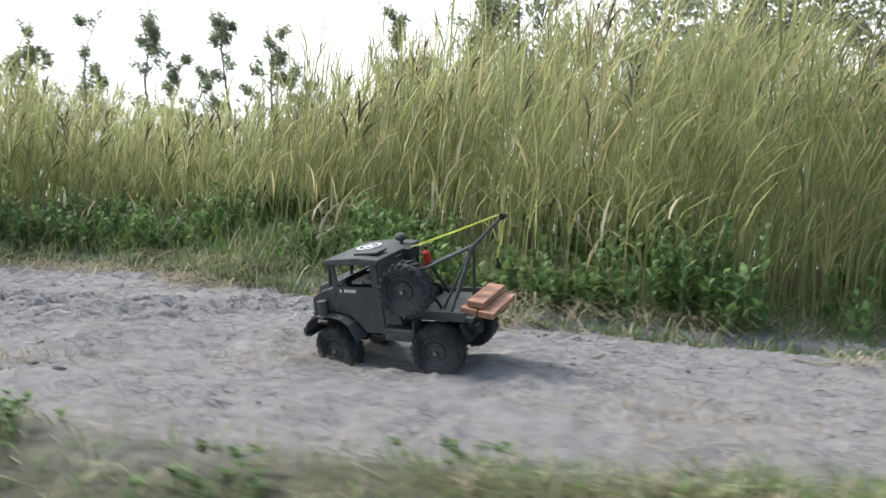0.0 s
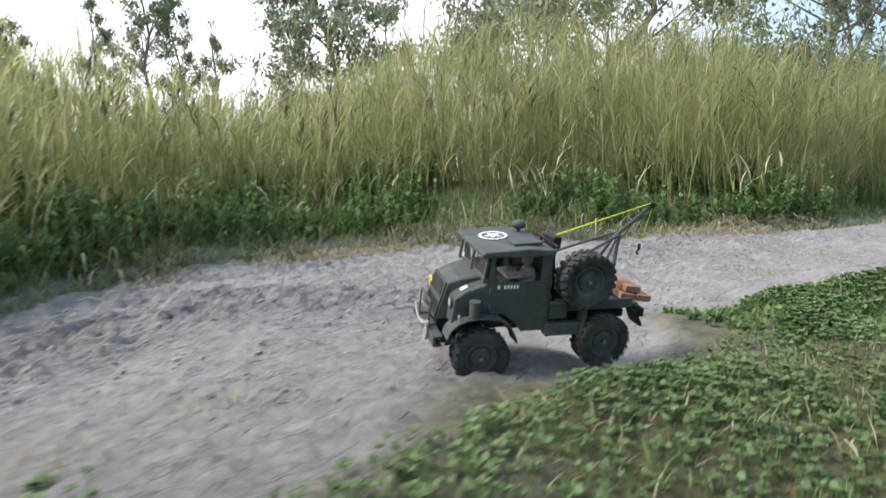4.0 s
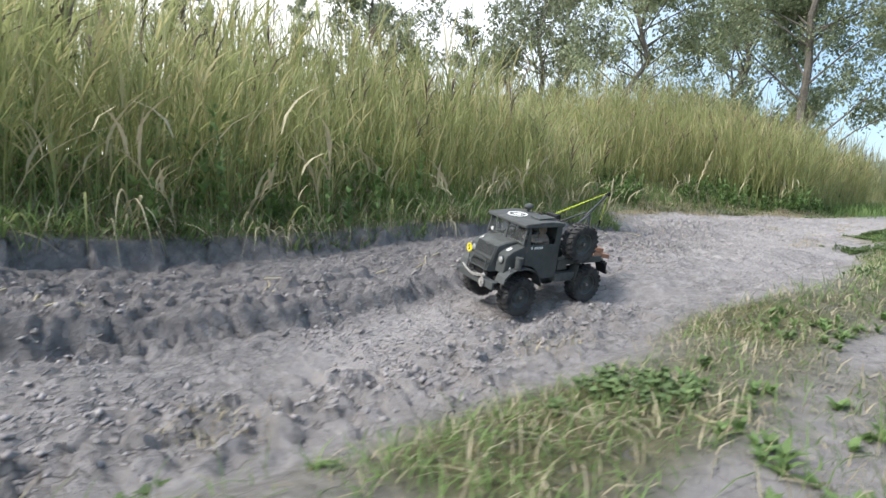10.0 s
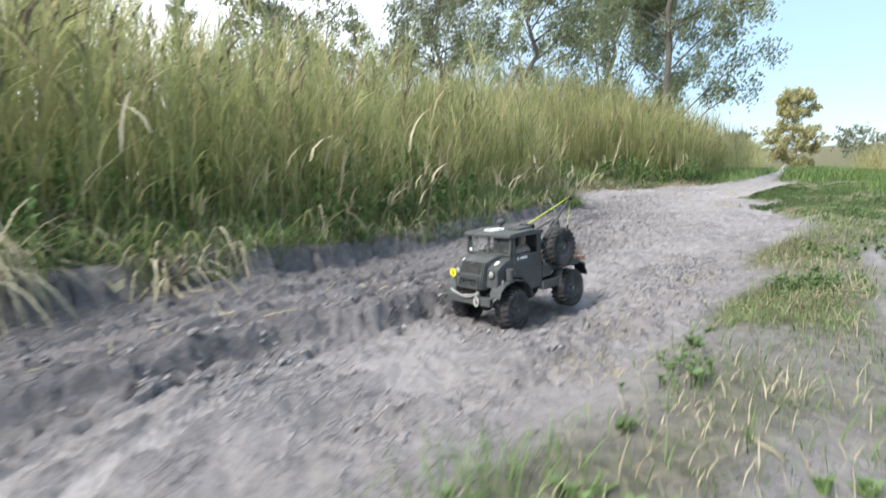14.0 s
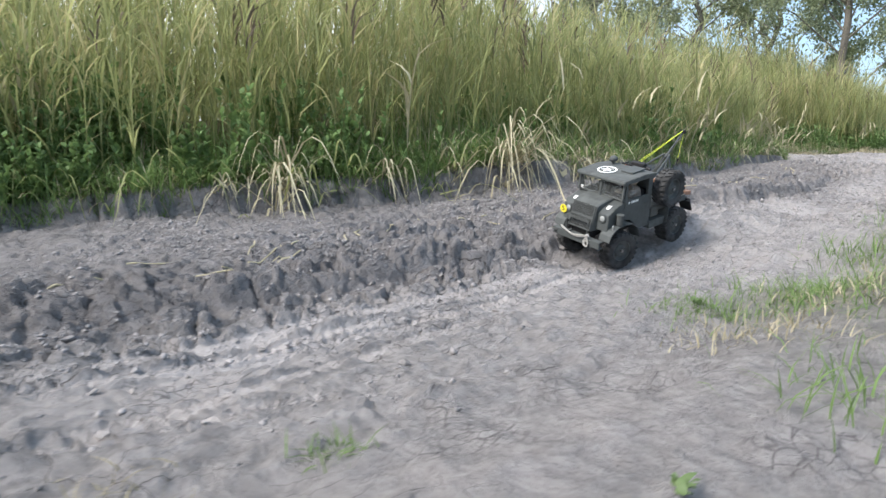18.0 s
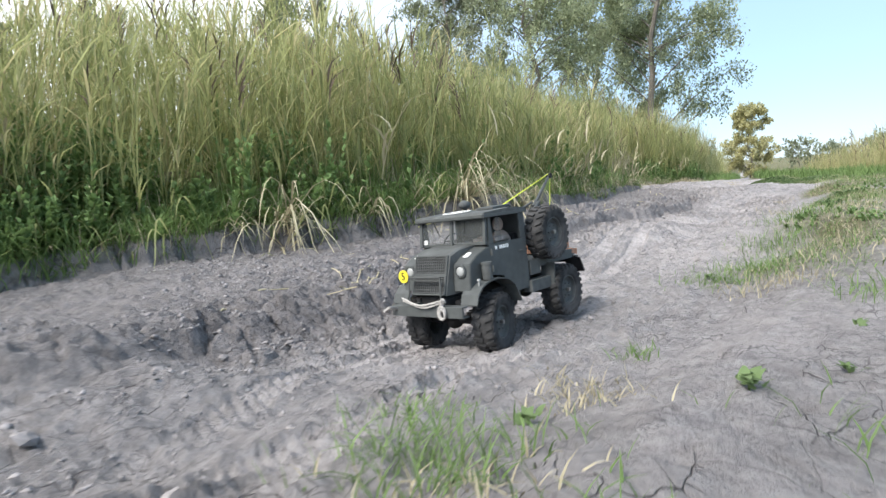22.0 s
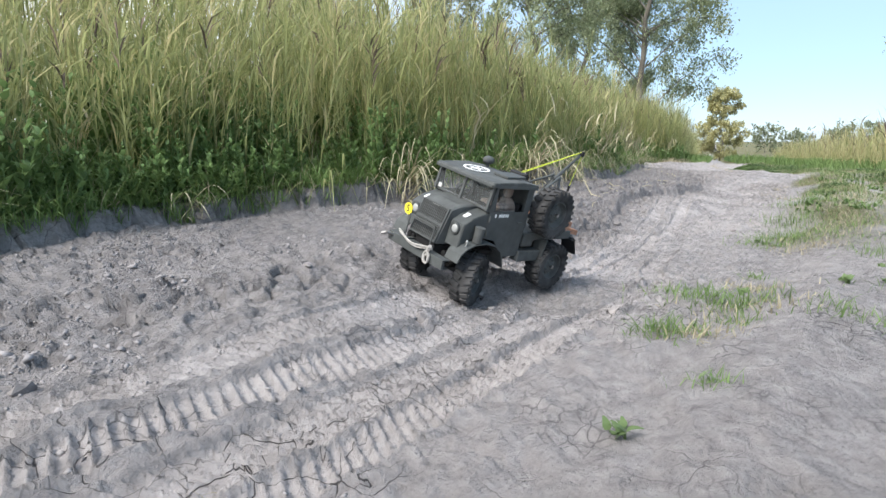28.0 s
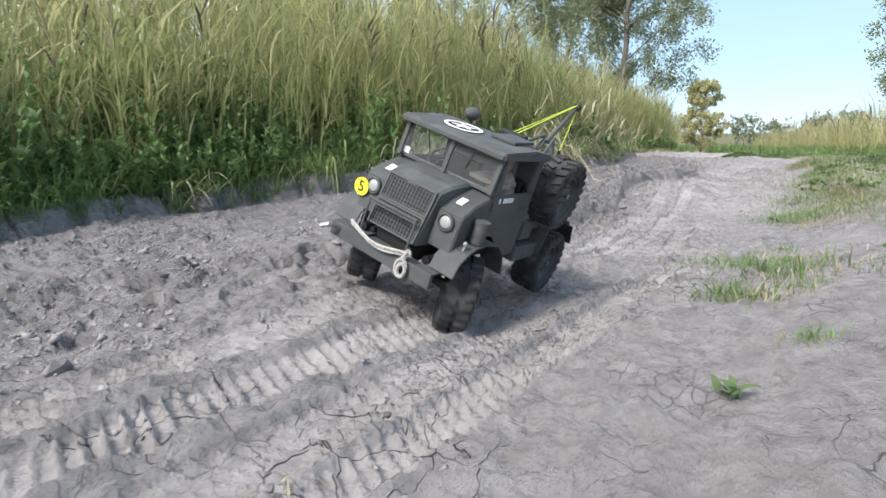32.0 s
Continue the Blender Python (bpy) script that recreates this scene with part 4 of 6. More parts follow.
def tyre_mesh():
    """A chunky off-road tyre about the y axis, with side lugs."""
    b = bmesh.new()
    ring(b, [(0.030, -0.016), (0.034, -0.0195), (0.046, -0.021), (0.0505, -0.019), (0.0515, -0.012), (0.0515, 0.012), (0.0505, 0.019), (0.046, 0.021), (0.034, 0.0195), (0.030, 0.016)], 36)
    n = 22
    for k in range(n):
        for side in (-1, 1):
            a = 2 * math.pi * (k + (0.5 if side > 0 else 0)) / n
            r = Matrix.Rotation(-a, 4, "Y")
            box(b, r @ Vector((0.0515, side * 0.0115, 0)), (0.0075, 0.0165, 0.0072), 0, r @ Matrix.Rotation(side * 0.35, 4, "X"))
            box(b, r @ Vector((0.0478, side * 0.0200, 0)), (0.0085, 0.0035, 0.0068), 0, r)
    return b


def rim_mesh(side):
    b = bmesh.new()
    s = side
    ring(b, [(0.031, -0.014 * s), (0.031, 0.0165 * s), (0.0285, 0.0175 * s), (0.027, 0.010 * s), (0.020, 0.0075 * s), (0.0185, 0.011 * s), (0.010, 0.0125 * s), (0.0, 0.0125 * s)], 28)
    for k in range(6):
        a = 2 * math.pi * k / 6
        p = Vector((0.0145 * math.cos(a), 0.0115 * s, 0.0145 * math.sin(a)))
        rod(b, p, p + Vector((0, 0.0035 * s, 0)), 0.0017, 6)
    return b


def wheel(name, parent, place, side, label=""):
    w = part(name, tyre_mesh(), RUBBER, parent, label)
    w.location = place
    part("rim", rim_mesh(side), PAINT_DUST, w, "grey-green steel rim")
    b = bmesh.new()
    rod(b, (0, 0.010 * side, 0), (0, 0.0195 * side, 0), 0.0042, 10)
    part("hub_nut", b, STEEL, w, "bright hub nut")
    return w


def lorry():
    t = tagged(new("model_truck"), "dark grey-green radio-controlled army recovery truck on the mud track", "model truck")
    add = lambda name, b, mat=PAINT, label="", parent=None, smooth=False: part(name, b, mat, parent or t, label, smooth)  # noqa: E731

    # chassis and running gear
    for s in (-1, 1):
        b = bmesh.new()
        box(b, (0.0, s * 0.032, 0.086), (0.40, 0.008, 0.016), 0.0015)
        add("frame_rail", b, BLACK)
    for x, name in ((WB / 2, "front_axle"), (-WB / 2, "rear_axle")):
        b = bmesh.new()
        za = TR - DROP * (x > 0)
        rod(b, (x, -0.07, za), (x, 0.07, za), 0.0075, 10)
        bmesh.ops.create_uvsphere(b, u_segments=12, v_segments=8, radius=0.018, matrix=Matrix.Translation((x, -0.012, za)))
        add(name, b, BLACK)
        for s in (-1, 1):
            b = bmesh.new()
            for k in range(4):
                box(b, (x, s * 0.045, za + 0.012 + 0.0035 * k), (0.085 - 0.016 * k, 0.009, 0.003))
            add("leaf_spring", b, BLACK)
    b = bmesh.new()
    rod(b, (0.11, 0, 0.075), (-0.11, 0, 0.06), 0.005, 8)
    box(b, (0.02, 0, 0.075), (0.06, 0.045, 0.03), 0.004)
    add("gearbox", b, BLACK)

    # cab: back wall, floor, doors with open windows, pillars, roof
    b = bmesh.new()
    box(b, (-0.0065, 0, 0.165), (0.005, 0.160, 0.150), 0.001)
    back = add("cab_back", b)
    for y in (-0.035, 0.035):
        b = bmesh.new()
        box(b, (-0.0095, y, 0.205), (0.0016, 0.034, 0.026), 0.0005)
        add("rear_window", b, GLASS, "", back)
    b = bmesh.new()
    box(b, (0.056, 0, 0.094), (0.120, 0.155, 0.006), 0.001)
    add("cab_floor", b, BLACK)
    for s in (-1, 1):
        y0, y1 = s * 0.0775, s * 0.0820
        b = bmesh.new()
        slab(b, [(-0.0035, 0.081), (0.045, 0.081), (0.060, 0.100), (0.082, 0.118), (0.115, 0.124), (0.117, 0.181), (-0.0035, 0.181)], y0, y1, 0.0008)
        d = add("door", b)
        b = bmesh.new()
        slab(b, [(-0.0035, 0.1812), (0.013, 0.1812), (0.013, 0.2315), (-0.0035, 0.2315)], y0, y1, 0.0006)
        add("window_post", b, PAINT, "", d)
        b = bmesh.new()
        slab(b, [(0.101, 0.1812), (0.1165, 0.1812), (0.113, 0.2315), (0.106, 0.2315)], y0, y1, 0.0006)
        add("window_post", b, PAINT, "", d)
        b = bmesh.new()
        slab(b, [(0.076, 0.183), (0.099, 0.183), (0.099, 0.206), (0.090, 0.228), (0.082, 0.228)], s * 0.083, s * 0.0836)
        add("quarter_pane", b, GLASS, "small tilted side pane", d)
        b = bmesh.new()
        rod(b, (0.010, s * 0.084, 0.158), (0.024, s * 0.084, 0.158), 0.0014, 6)
        rod(b, (0.012, s * 0.082, 0.158), (0.012, s * 0.0845, 0.158), 0.0012, 6)
        add("door_handle", b, PAINT_DUST, "", d)
        b = bmesh.new()
        for z in (0.105 + 0.03, 0.166):
            rod(b, (0.1125, s * 0.0835, z - 0.006), (0.1125, s * 0.0835, z + 0.006), 0.0018, 6)
        add("hinge", b, PAINT_DUST, "", d)
        # the registration in white bars
        b = bmesh.new()
        for k in range(7):
            if k != 1:
                box(b, (0.096 - 0.0062 * k, s * 0.0823, 0.1725), (0.0040, 0.0008, 0.0068))
        add("registration_mark", b, WHITE, "white stencilled mark in bars", d)
    b = bmesh.new()
    slab(b, [(-0.012, 0.2345), (-0.012, 0.240), (0.04, 0.2445), (0.127, 0.2395), (0.132, 0.2345)], -0.086, 0.086, 0.0015)
    roof = add("roof", b, PAINT_DUST)
    b = bmesh.new()
    for s in (-1, 1):
        box(b, (0.0595, s * 0.0850, 0.2335), (0.139, 0.003, 0.006), 0.0008)
    box(b, (0.130, 0, 0.2335), (0.003, 0.168, 0.006), 0.0008)
    add("rain_gutter", b, PAINT, "", roof)
    b = bmesh.new()
    box(b, (0.035, 0.040, 0.2470), (0.058, 0.040, 0.0045), 0.001, Matrix.Rotation(radians(2), 4, "Y"))
    add("roof_hatch", b, PAINT, "", roof)
    # star in a ring on the roof
    b = bmesh.new()
    ring(b, [(0.0235, 0.0), (0.0285, 0.0), (0.0285, 0.0008), (0.0235, 0.0008), (0.0235, 0.0)], 40, "Z", (0.078, -0.018, 0.2437))
    for v in b.verts:
        v.co.z -= (v.co.x - 0.04) * 0.057 - 0.0022
    pts = []
    for k in range(10):
        a = math.pi / 2 + math.pi * k / 5
        r = 0.021 if k % 2 == 0 else 0.0085
        x, y = 0.078 + r * math.sin(a), -0.018 + r * math.cos(a)
        pts.append(b.verts.new((x, y, 0.2448 - (x - 0.04) * 0.057 + 0.0018)))
    mid = b.verts.new((0.078, -0.018, 0.2448 - 0.038 * 0.057 + 0.0018))
    for k in range(10):
        b.faces.new((mid, pts[k], pts[(k + 1) % 10]))
    add("roof_star", b, WHITE, "white star in a white ring", roof)
    b = bmesh.new()
    bmesh.ops.create_uvsphere(b, u_segments=14, v_segments=10, radius=0.0115, matrix=Matrix.Translation((0.012, -0.050, 0.257)) @ Matrix.Diagonal((1.3, 1, 0.85, 1)))
    rod(b, (0.012, -0.05, 0.238), (0.012, -0.05, 0.250), 0.004, 8)
    add("roof_ventilator", b, PAINT_DUST, "grey domed ventilator", roof, smooth=False)

    # windscreen in two leaning panes
    b = bmesh.new()
    lean = Matrix.Rotation(radians(-8), 4, "Y")
    for y in (-0.0785, 0.0, 0.0785):
        box(b, (0.1215, y, 0.2075), (0.005, 0.0065, 0.053), 0.0008, lean)
    for z, x in ((0.1835, 0.1180), (0.2320, 0.1250)):
        box(b, (x, 0, z), (0.005, 0.163, 0.006), 0.0008, lean)
    screen = add("windscreen_frame", b)
    for s in (-1, 1):
        b = bmesh.new()
        box(b, (0.1215, s * 0.0392, 0.2078), (0.0012, 0.071, 0.045), 0, lean)
        add("pane", b, GLASS, "", screen)
        b = bmesh.new()
        rod(b, (0.1262, s * 0.040, 0.230), (0.1225, s * 0.030, 0.199), 0.0009, 5)
        add("wiper", b, BLACK, "", screen)
    b = bmesh.new()
    box(b, (0.1195, -0.071, 0.1905), (0.0008, 0.010, 0.009), 0, lean)
    add("windscreen_sticker", b, WHITE, "small white square sticker", screen)
    # inside: wheel, seats, the driver doll
    b = bmesh.new()
    bmesh.ops.create_circle(b, segments=20, radius=0.018, matrix=Matrix.Translation((0.083, -0.036, 0.188)) @ Matrix.Rotation(radians(55), 4, "Y"))
    rings = [(v.co.copy()) for v in b.verts]
    b.free()
    b = bmesh.new()
    for k in range(20):
        rod(b, rings[k], rings[(k + 1) % 20], 0.0016, 5)
    rod(b, (0.083, -0.036, 0.188), (0.115, -0.036, 0.160), 0.002, 6)
    rod(b, rings[0], rings[10], 0.0012, 5)
    add("steering_wheel", b, BLACK)
    for s in (-1, 1):
        b = bmesh.new()
        box(b, (0.034, s * 0.038, 0.125), (0.05, 0.058, 0.05), 0.005)
        box(b, (0.008, s * 0.038, 0.165), (0.014, 0.058, 0.055), 0.004)
        add("seat", b, BLACK, "black seat")
    b = bmesh.new()
    bmesh.ops.create_uvsphere(b, u_segments=12, v_segments=10, radius=0.0125, matrix=Matrix.Translation((0.026, 0.040, 0.2125)) @ Matrix.Diagonal((0.95, 0.85, 1.15, 1)))
    bmesh.ops.create_uvsphere(b, u_segments=12, v_segments=8, radius=0.024, matrix=Matrix.Translation((0.022, 0.040, 0.174)) @ Matrix.Diagonal((0.7, 1.0, 1.15, 1)))
    rod(b, (0.026, 0.020, 0.186), (0.070, 0.024, 0.186), 0.0065, 8)
    rod(b, (0.026, 0.060, 0.186), (0.070, 0.050, 0.186), 0.0065, 8)
    add("driver_doll", b, CLOTH, "plain doll figure in faded cloth", smooth=True)
    b = bmesh.new()
    box(b, (0.062, 0.040, 0.186), (0.028, 0.055, 0.007), 0.002)
    add("map_case", b, CLOTH, "folded brown packet on the lap")

    # nose: raised bonnet, flat side panels with the headlamps, grilles
    b = bmesh.new()
    rows = []
    for x, half, top, low in ((0.116, 0.047, 0.184, 0.10), (0.160, 0.045, 0.180, 0.10), (0.182, 0.043, 0.1715, 0.10), (0.2015, 0.041, 0.106, 0.10)):
        rows.append([b.verts.new((x, -half, low)), b.verts.new((x, -half, top - 0.003)), b.verts.new((x, -half + 0.004, top)), b.verts.new((x, half - 0.004, top)), b.verts.new((x, half, top - 0.003)), b.verts.new((x, half, low))])
    for p, q in zip(rows, rows[1:]):
        for k in range(5):
            b.faces.new((p[k], p[k + 1], q[k + 1], q[k]))
    b.faces.new(rows[0][::-1])
    b.faces.new(rows[-1])
    bmesh.ops.recalc_face_normals(b, faces=b.faces[:])
    bonnet = add("bonnet", b, PAINT_DUST)
    slope = Matrix.Rotation(radians(-16.5), 4, "Y")
    for name, z, hgt in (("upper_grille", 0.1535, 0.030), ("lower_grille", 0.1185, 0.030)):
        xc = 0.182 + (0.1715 - z) * 0.298 + 0.0012
        b = bmesh.new()
        box(b, (xc - 0.001, 0, z), (0.002, 0.074, hgt), 0, slope)
        g = add(name, b, BLACK, "black mesh behind the slats")
        b = bmesh.new()
        for k in range(15):
            y = -0.035 + 0.005 * k
            box(b, (xc + 0.0008, y, z), (0.0016, 0.0011, hgt), 0, slope)
        for k in range(6):
            zz = z - hgt / 2 + hgt * (k + 0.5) / 6
            box(b, (xc + 0.0008 - (zz - z) * 0.298, 0, zz), (0.0014, 0.074, 0.0011), 0, slope)
        add("wire_mesh", b, PAINT_DUST, "", g)
        b = bmesh.new()
        for s in (-1, 1):
            box(b, (xc, s * 0.0385, z), (0.005, 0.003, hgt + 0.004), 0.0006, slope)
            box(b, (xc - s * hgt / 2 * 0.298, 0, z + s * (hgt / 2 + 0.001)), (0.005, 0.080, 0.003), 0.0006, slope)
        add("grille_frame", b, PAINT, "", g)
    b = bmesh.new()
    for dy, w in ((-0.008, 0.005), (0.0, 0.009), (0.008, 0.005)):
        box(b, (0.184, dy, 0.1685), (0.002, w, 0.003), 0.0003, slope)
    add("nose_badge", b, STEEL, "small silver badge shape", bonnet)
    for s in (-1, 1):
        b = bmesh.new()
        slab(b, [(0.112, 0.124), (0.112, 0.179), (0.156, 0.166), (0.178, 0.152), (0.183, 0.104), (0.170, 0.108), (0.150, 0.122)], s * 0.0438, s * 0.0815, 0.0015)
        p = add("nose_panel", b)
        b = bmesh.new()
        c = Vector((0.1795, s * 0.062, 0.1405))
        ring(b, [(0.0, -0.004), (0.0115, -0.004), (0.0118, 0.004), (0.0105, 0.0048), (0.0098, 0.003), (0.0, 0.003)], 24, "X", c)
        h = add("headlamp", b, PAINT, "", p)
        b = bmesh.new()
        bmesh.ops.create_uvsphere(b, u_segments=16, v_segments=8, radius=0.0086, matrix=Matrix.Translation(c + Vector((0.0028, 0, 0))) @ Matrix.Diagonal((0.35, 1, 1, 1)))
        add("lens", b, LAMP, "pale glass lens", h, True)
        b = bmesh.new()
        slab(b, [(0.150, 0.1695), (0.150, 0.1705), (0.163, 0.1645), (0.163, 0.1635)], s * 0.056, s * 0.066)
        add("marker_plate", b, WHITE, "white marker plate", p)
        # mudguards over the front wheels
        b = bmesh.new()
        arch = [(0.196, 0.083), (0.190, 0.100), (0.176, 0.112), (0.158, 0.119), (0.125, 0.1215), (0.094, 0.116), (0.075, 0.103), (0.064, 0.084), (0.058, 0.068)]
        inner = [(x - (0.0022 if x > 0.125 else -0.0022), z - 0.0022) for x, z in arch]
        slab(b, arch + inner[::-1], s * 0.0655, s * 0.1035, 0.0006)
        m = add("mudguard", b)
        b = bmesh.new()
        rod(b, (0.172, s * 0.093, 0.113), (0.172, s * 0.093, 0.122), 0.0012, 6)
        bmesh.ops.create_uvsphere(b, u_segments=8, v_segments=6, radius=0.0030, matrix=Matrix.Translation((0.172, s * 0.093, 0.1235)))
        add("side_lamp", b, LAMP, "small round side lamp", m)
        b = bmesh.new()
        ring(b, [(0.0, 0.0), (0.0095, 0.0), (0.0095, 0.026), (0.0105, 0.0265), (0.0105, 0.031), (0.0, 0.032)], 18, "Z", (0.1435, s * 0.0925, 0.121))
        add("air_cleaner", b, PAINT_DUST, "ribbed canister on the mudguard", m)
    # yellow bridge plate beside the far headlamp
    b = bmesh.new()
    ring(b, [(0.0, 0.0), (0.0125, 0.0), (0.0125, 0.0016), (0.0, 0.0016)], 28, "X", (0.1835, -0.080, 0.1325))
    disc = add("bridge_plate", b, YELLOW, "round yellow plate with a black numeral")
    b = bmesh.new()
    rod(b, (0.183, -0.080, 0.128), (0.176, -0.077, 0.112), 0.0012, 6)
    add("bracket", b, BLACK, "", disc)
    cu = bpy.data.curves.new("numeral", "FONT")
    cu.body, cu.size, cu.extrude, cu.align_x, cu.align_y = "5", 0.0215, 0.0003, "CENTER", "CENTER"
    tmp = bpy.data.objects.new("numeral", cu)
    scene.collection.objects.link(tmp)
    me = bpy.data.meshes.new_from_object(tmp.evaluated_get(bpy.context.evaluated_depsgraph_get()))
    bpy.data.objects.remove(tmp)
    me.materials.append(BLACK)
    num = new("numeral", me)
    num.parent = disc
    num.matrix_basis = Matrix.Translation((0.1857, -0.080, 0.1325)) @ Matrix(((0, 0, 1, 0), (1, 0, 0, 0), (0, 1, 0, 0), (0, 0, 0, 1)))

    # bumper, brush guard, rope
    b = bmesh.new()
    box(b, (0.2145, 0, 0.0735), (0.006, 0.172, 0.020), 0.001)
    for s in (-1, 1):
        box(b, (0.207, 0, 0.0735 + s * 0.009), (0.015, 0.172, 0.002))
    for s in (-1, 1):
        box(b, (0.205, s * 0.03, 0.079), (0.02, 0.008, 0.016))
    bumper = add("bumper", b)
    b = bmesh.new()
    for y in (-0.0385, 0.0385):
        rod(b, (0.2165, y, 0.080), (0.2120, y, 0.1345), 0.0016, 7)
    rod(b, (0.2120, -0.0385, 0.1345), (0.2120, 0.0385, 0.1345), 0.0016, 7)
    rod(b, (0.2125, -0.0385, 0.1305), (0.2125, 0.0385, 0.1305), 0.0010, 6)
    add("brush_guard", b, PAINT_DUST, "", bumper)
    b = bmesh.new()
    for k in range(2):
        pts = []
        for j in range(25):
            u = j / 24
            pts.append(Vector((0.219 + 0.004 * math.sin(math.pi * u) + 0.002 * (k % 2), -0.052 + 0.104 * u, 0.093 + 0.0040 * k - 0.010 * math.sin(math.pi * u) + 0.001 * math.sin(9 * u + k))))
        for p, q in zip(pts, pts[1:]):
            rod(b, p, q, 0.0020, 6)
    add("tow_rope", b, ROPE, "pale tow rope wound over the bumper", bumper)
    b = bmesh.new()
    for c, r in ((Vector((0.221, 0.042, 0.073)), 0.0115), (Vector((0.223, 0.045, 0.071)), 0.0085)):
        for k in range(16):
            a0, a1 = 2 * math.pi * k / 16, 2 * math.pi * (k + 1) / 16
            rod(b, c + Vector((0, 0.7 * r * math.cos(a0), r * math.sin(a0))), c + Vector((0, 0.7 * r * math.cos(a1), r * math.sin(a1))), 0.0026, 6)
    rod(b, (0.219, 0.040, 0.083), (0.221, 0.047, 0.098), 0.004, 6)
    add("rope_knot", b, ROPE, "looped rope end", bumper)
    b = bmesh.new()
    rod(b, (0.216, -0.072, 0.077), (0.231, -0.078, 0.081), 0.0035, 8)
    rod(b, (0.231, -0.078, 0.081), (0.236, -0.088, 0.075), 0.0032, 8)
    rod(b, (0.236, -0.088, 0.075), (0.224, -0.092, 0.072), 0.0026, 8)
    add("tow_hook", b, STEEL, "bright steel tow hook", bumper)
    b = bmesh.new()
    box(b, (0.165, 0, 0.083), (0.06, 0.06, 0.03), 0.004)
    rod(b, (0.19, 0.055, 0.085), (0.14, 0.055, 0.085), 0.006, 8)
    rod(b, (0.19, -0.055, 0.085), (0.14, -0.055, 0.085), 0.006, 8)
    add("winch_gear", b, BLACK)

    # recovery body: deck, side boxes, mudguards, tail
    b = bmesh.new()
    box(b, (-0.108, 0, 0.1205), (0.150, 0.150, 0.008), 0.001)
    box(b, (-0.190, 0, 0.1205), (0.03, 0.150, 0.006), 0.001)
    deck = add("deck", b, PAINT_DUST)
    for s in (-1, 1):
        b = bmesh.new()
        box(b, (-0.110, s * 0.0765, 0.1250), (0.160, 0.004, 0.019), 0.0008)
        add("side_rail", b, PAINT, "", deck)
        b = bmesh.new()
        box(b, (-0.029, s * 0.0745, 0.1180), (0.036, 0.018, 0.030), 0.002)
        add("tool_box", b, PAINT, "", deck)
        b = bmesh.new()
        box(b, (-0.043, s * 0.0770, 0.0815), (0.078, 0.022, 0.024), 0.0015)
        add("step_box", b, PAINT_DUST, "", deck)
        b = bmesh.new()
        slab(b, [(-0.084, 0.120), (-0.080, 0.120), (-0.074, 0.064), (-0.079, 0.064)], s * 0.064, s * 0.0965, 0.0006)
        add("mud_flap", b, PAINT, "", deck)
        b = bmesh.new()
        slab(b, [(-0.188, 0.1165), (-0.184, 0.1165), (-0.200, 0.082), (-0.206, 0.084)], s * 0.060, s * 0.0985, 0.0006)
        add("mud_flap", b, BLACK, "", deck)
        b = bmesh.new()
        box(b, (-0.212, s * 0.070, 0.104), (0.010, 0.024, 0.018), 0.0015)
        add("tail_lamp_box", b, BLACK, "", deck)
    b = bmesh.new()
    box(b, (-0.200, 0, 0.112), (0.012, 0.168, 0.014), 0.0015)
    add("rear_beam", b, BLACK, "", deck)
    b = bmesh.new()
    rod(b, (-0.055, -0.055, 0.133), (-0.055, 0.030, 0.133), 0.011, 14)
    for y in (-0.058, 0.032):
        rod(b, (-0.055, y - 0.002, 0.133), (-0.055, y + 0.002, 0.133), 0.017, 16)
    add("winch_drum", b, BLACK, "dark cable drum", deck)

    # spare wheel on its carrier behind the cab
    wheel("spare_wheel", t, (-0.074, 0.090, 0.183), 1, "spare wheel with knobbly dusty tyre")
    b = bmesh.new()
    rod(b, (-0.074, 0.020, 0.183), (-0.074, 0.072, 0.183), 0.006, 8)
    rod(b, (-0.074, 0.030, 0.183), (-0.050, 0.030, 0.126), 0.0035, 7)
    rod(b, (-0.074, 0.030, 0.183), (-0.114, 0.030, 0.126), 0.0035, 7)
    add("spare_carrier", b, BLACK)

    # crane: two legs, stays, jib, line and hook
    top = Vector((-0.186, 0.0, 0.246))
    tip = Vector((-0.256, 0.0, 0.305))
    for s in (-1, 1):
        b = bmesh.new()
        rod(b, (-0.148, s * 0.055, 0.125), top + Vector((0, s * 0.006, 0)), 0.0036, 8)
        add("crane_leg", b, PAINT)
        b = bmesh.new()
        rod(b, (-0.040, s * 0.045, 0.190), top + Vector((0.004, s * 0.010, 0)), 0.0030, 8)
        add("crane_stay", b, PAINT)
        b = bmesh.new()
        rod(b, (-0.120, s * 0.030, 0.126), top + Vector((0.002, s * 0.004, -0.004)), 0.0028, 8)
        add("crane_brace", b, PAINT)
    b = bmesh.new()
    rod(b, top - (tip - top) * 0.15, tip, 0.0042, 8, 0.0030)
    jib = add("crane_jib", b, PAINT)
    b = bmesh.new()
    rod(b, tip + Vector((0, -0.005, 0)), tip + Vector((0, 0.005, 0)), 0.0062, 12)
    add("pulley", b, BLACK, "", jib)
    b = bmesh.new()
    rod(b, (-0.045, 0.004, 0.247), tip + Vector((0, 0, 0.005)), 0.0011, 6)
    rod(b, (-0.045, -0.008, 0.243), tip + Vector((0, -0.002, 0.004)), 0.0009, 6)
    add("tow_line", b, LINE, "bright yellow tow line", jib)
    b = bmesh.new()
    rod(b, tip + Vector((-0.004, 0, 0)), (-0.238, 0.004, 0.222), 0.0009, 6)
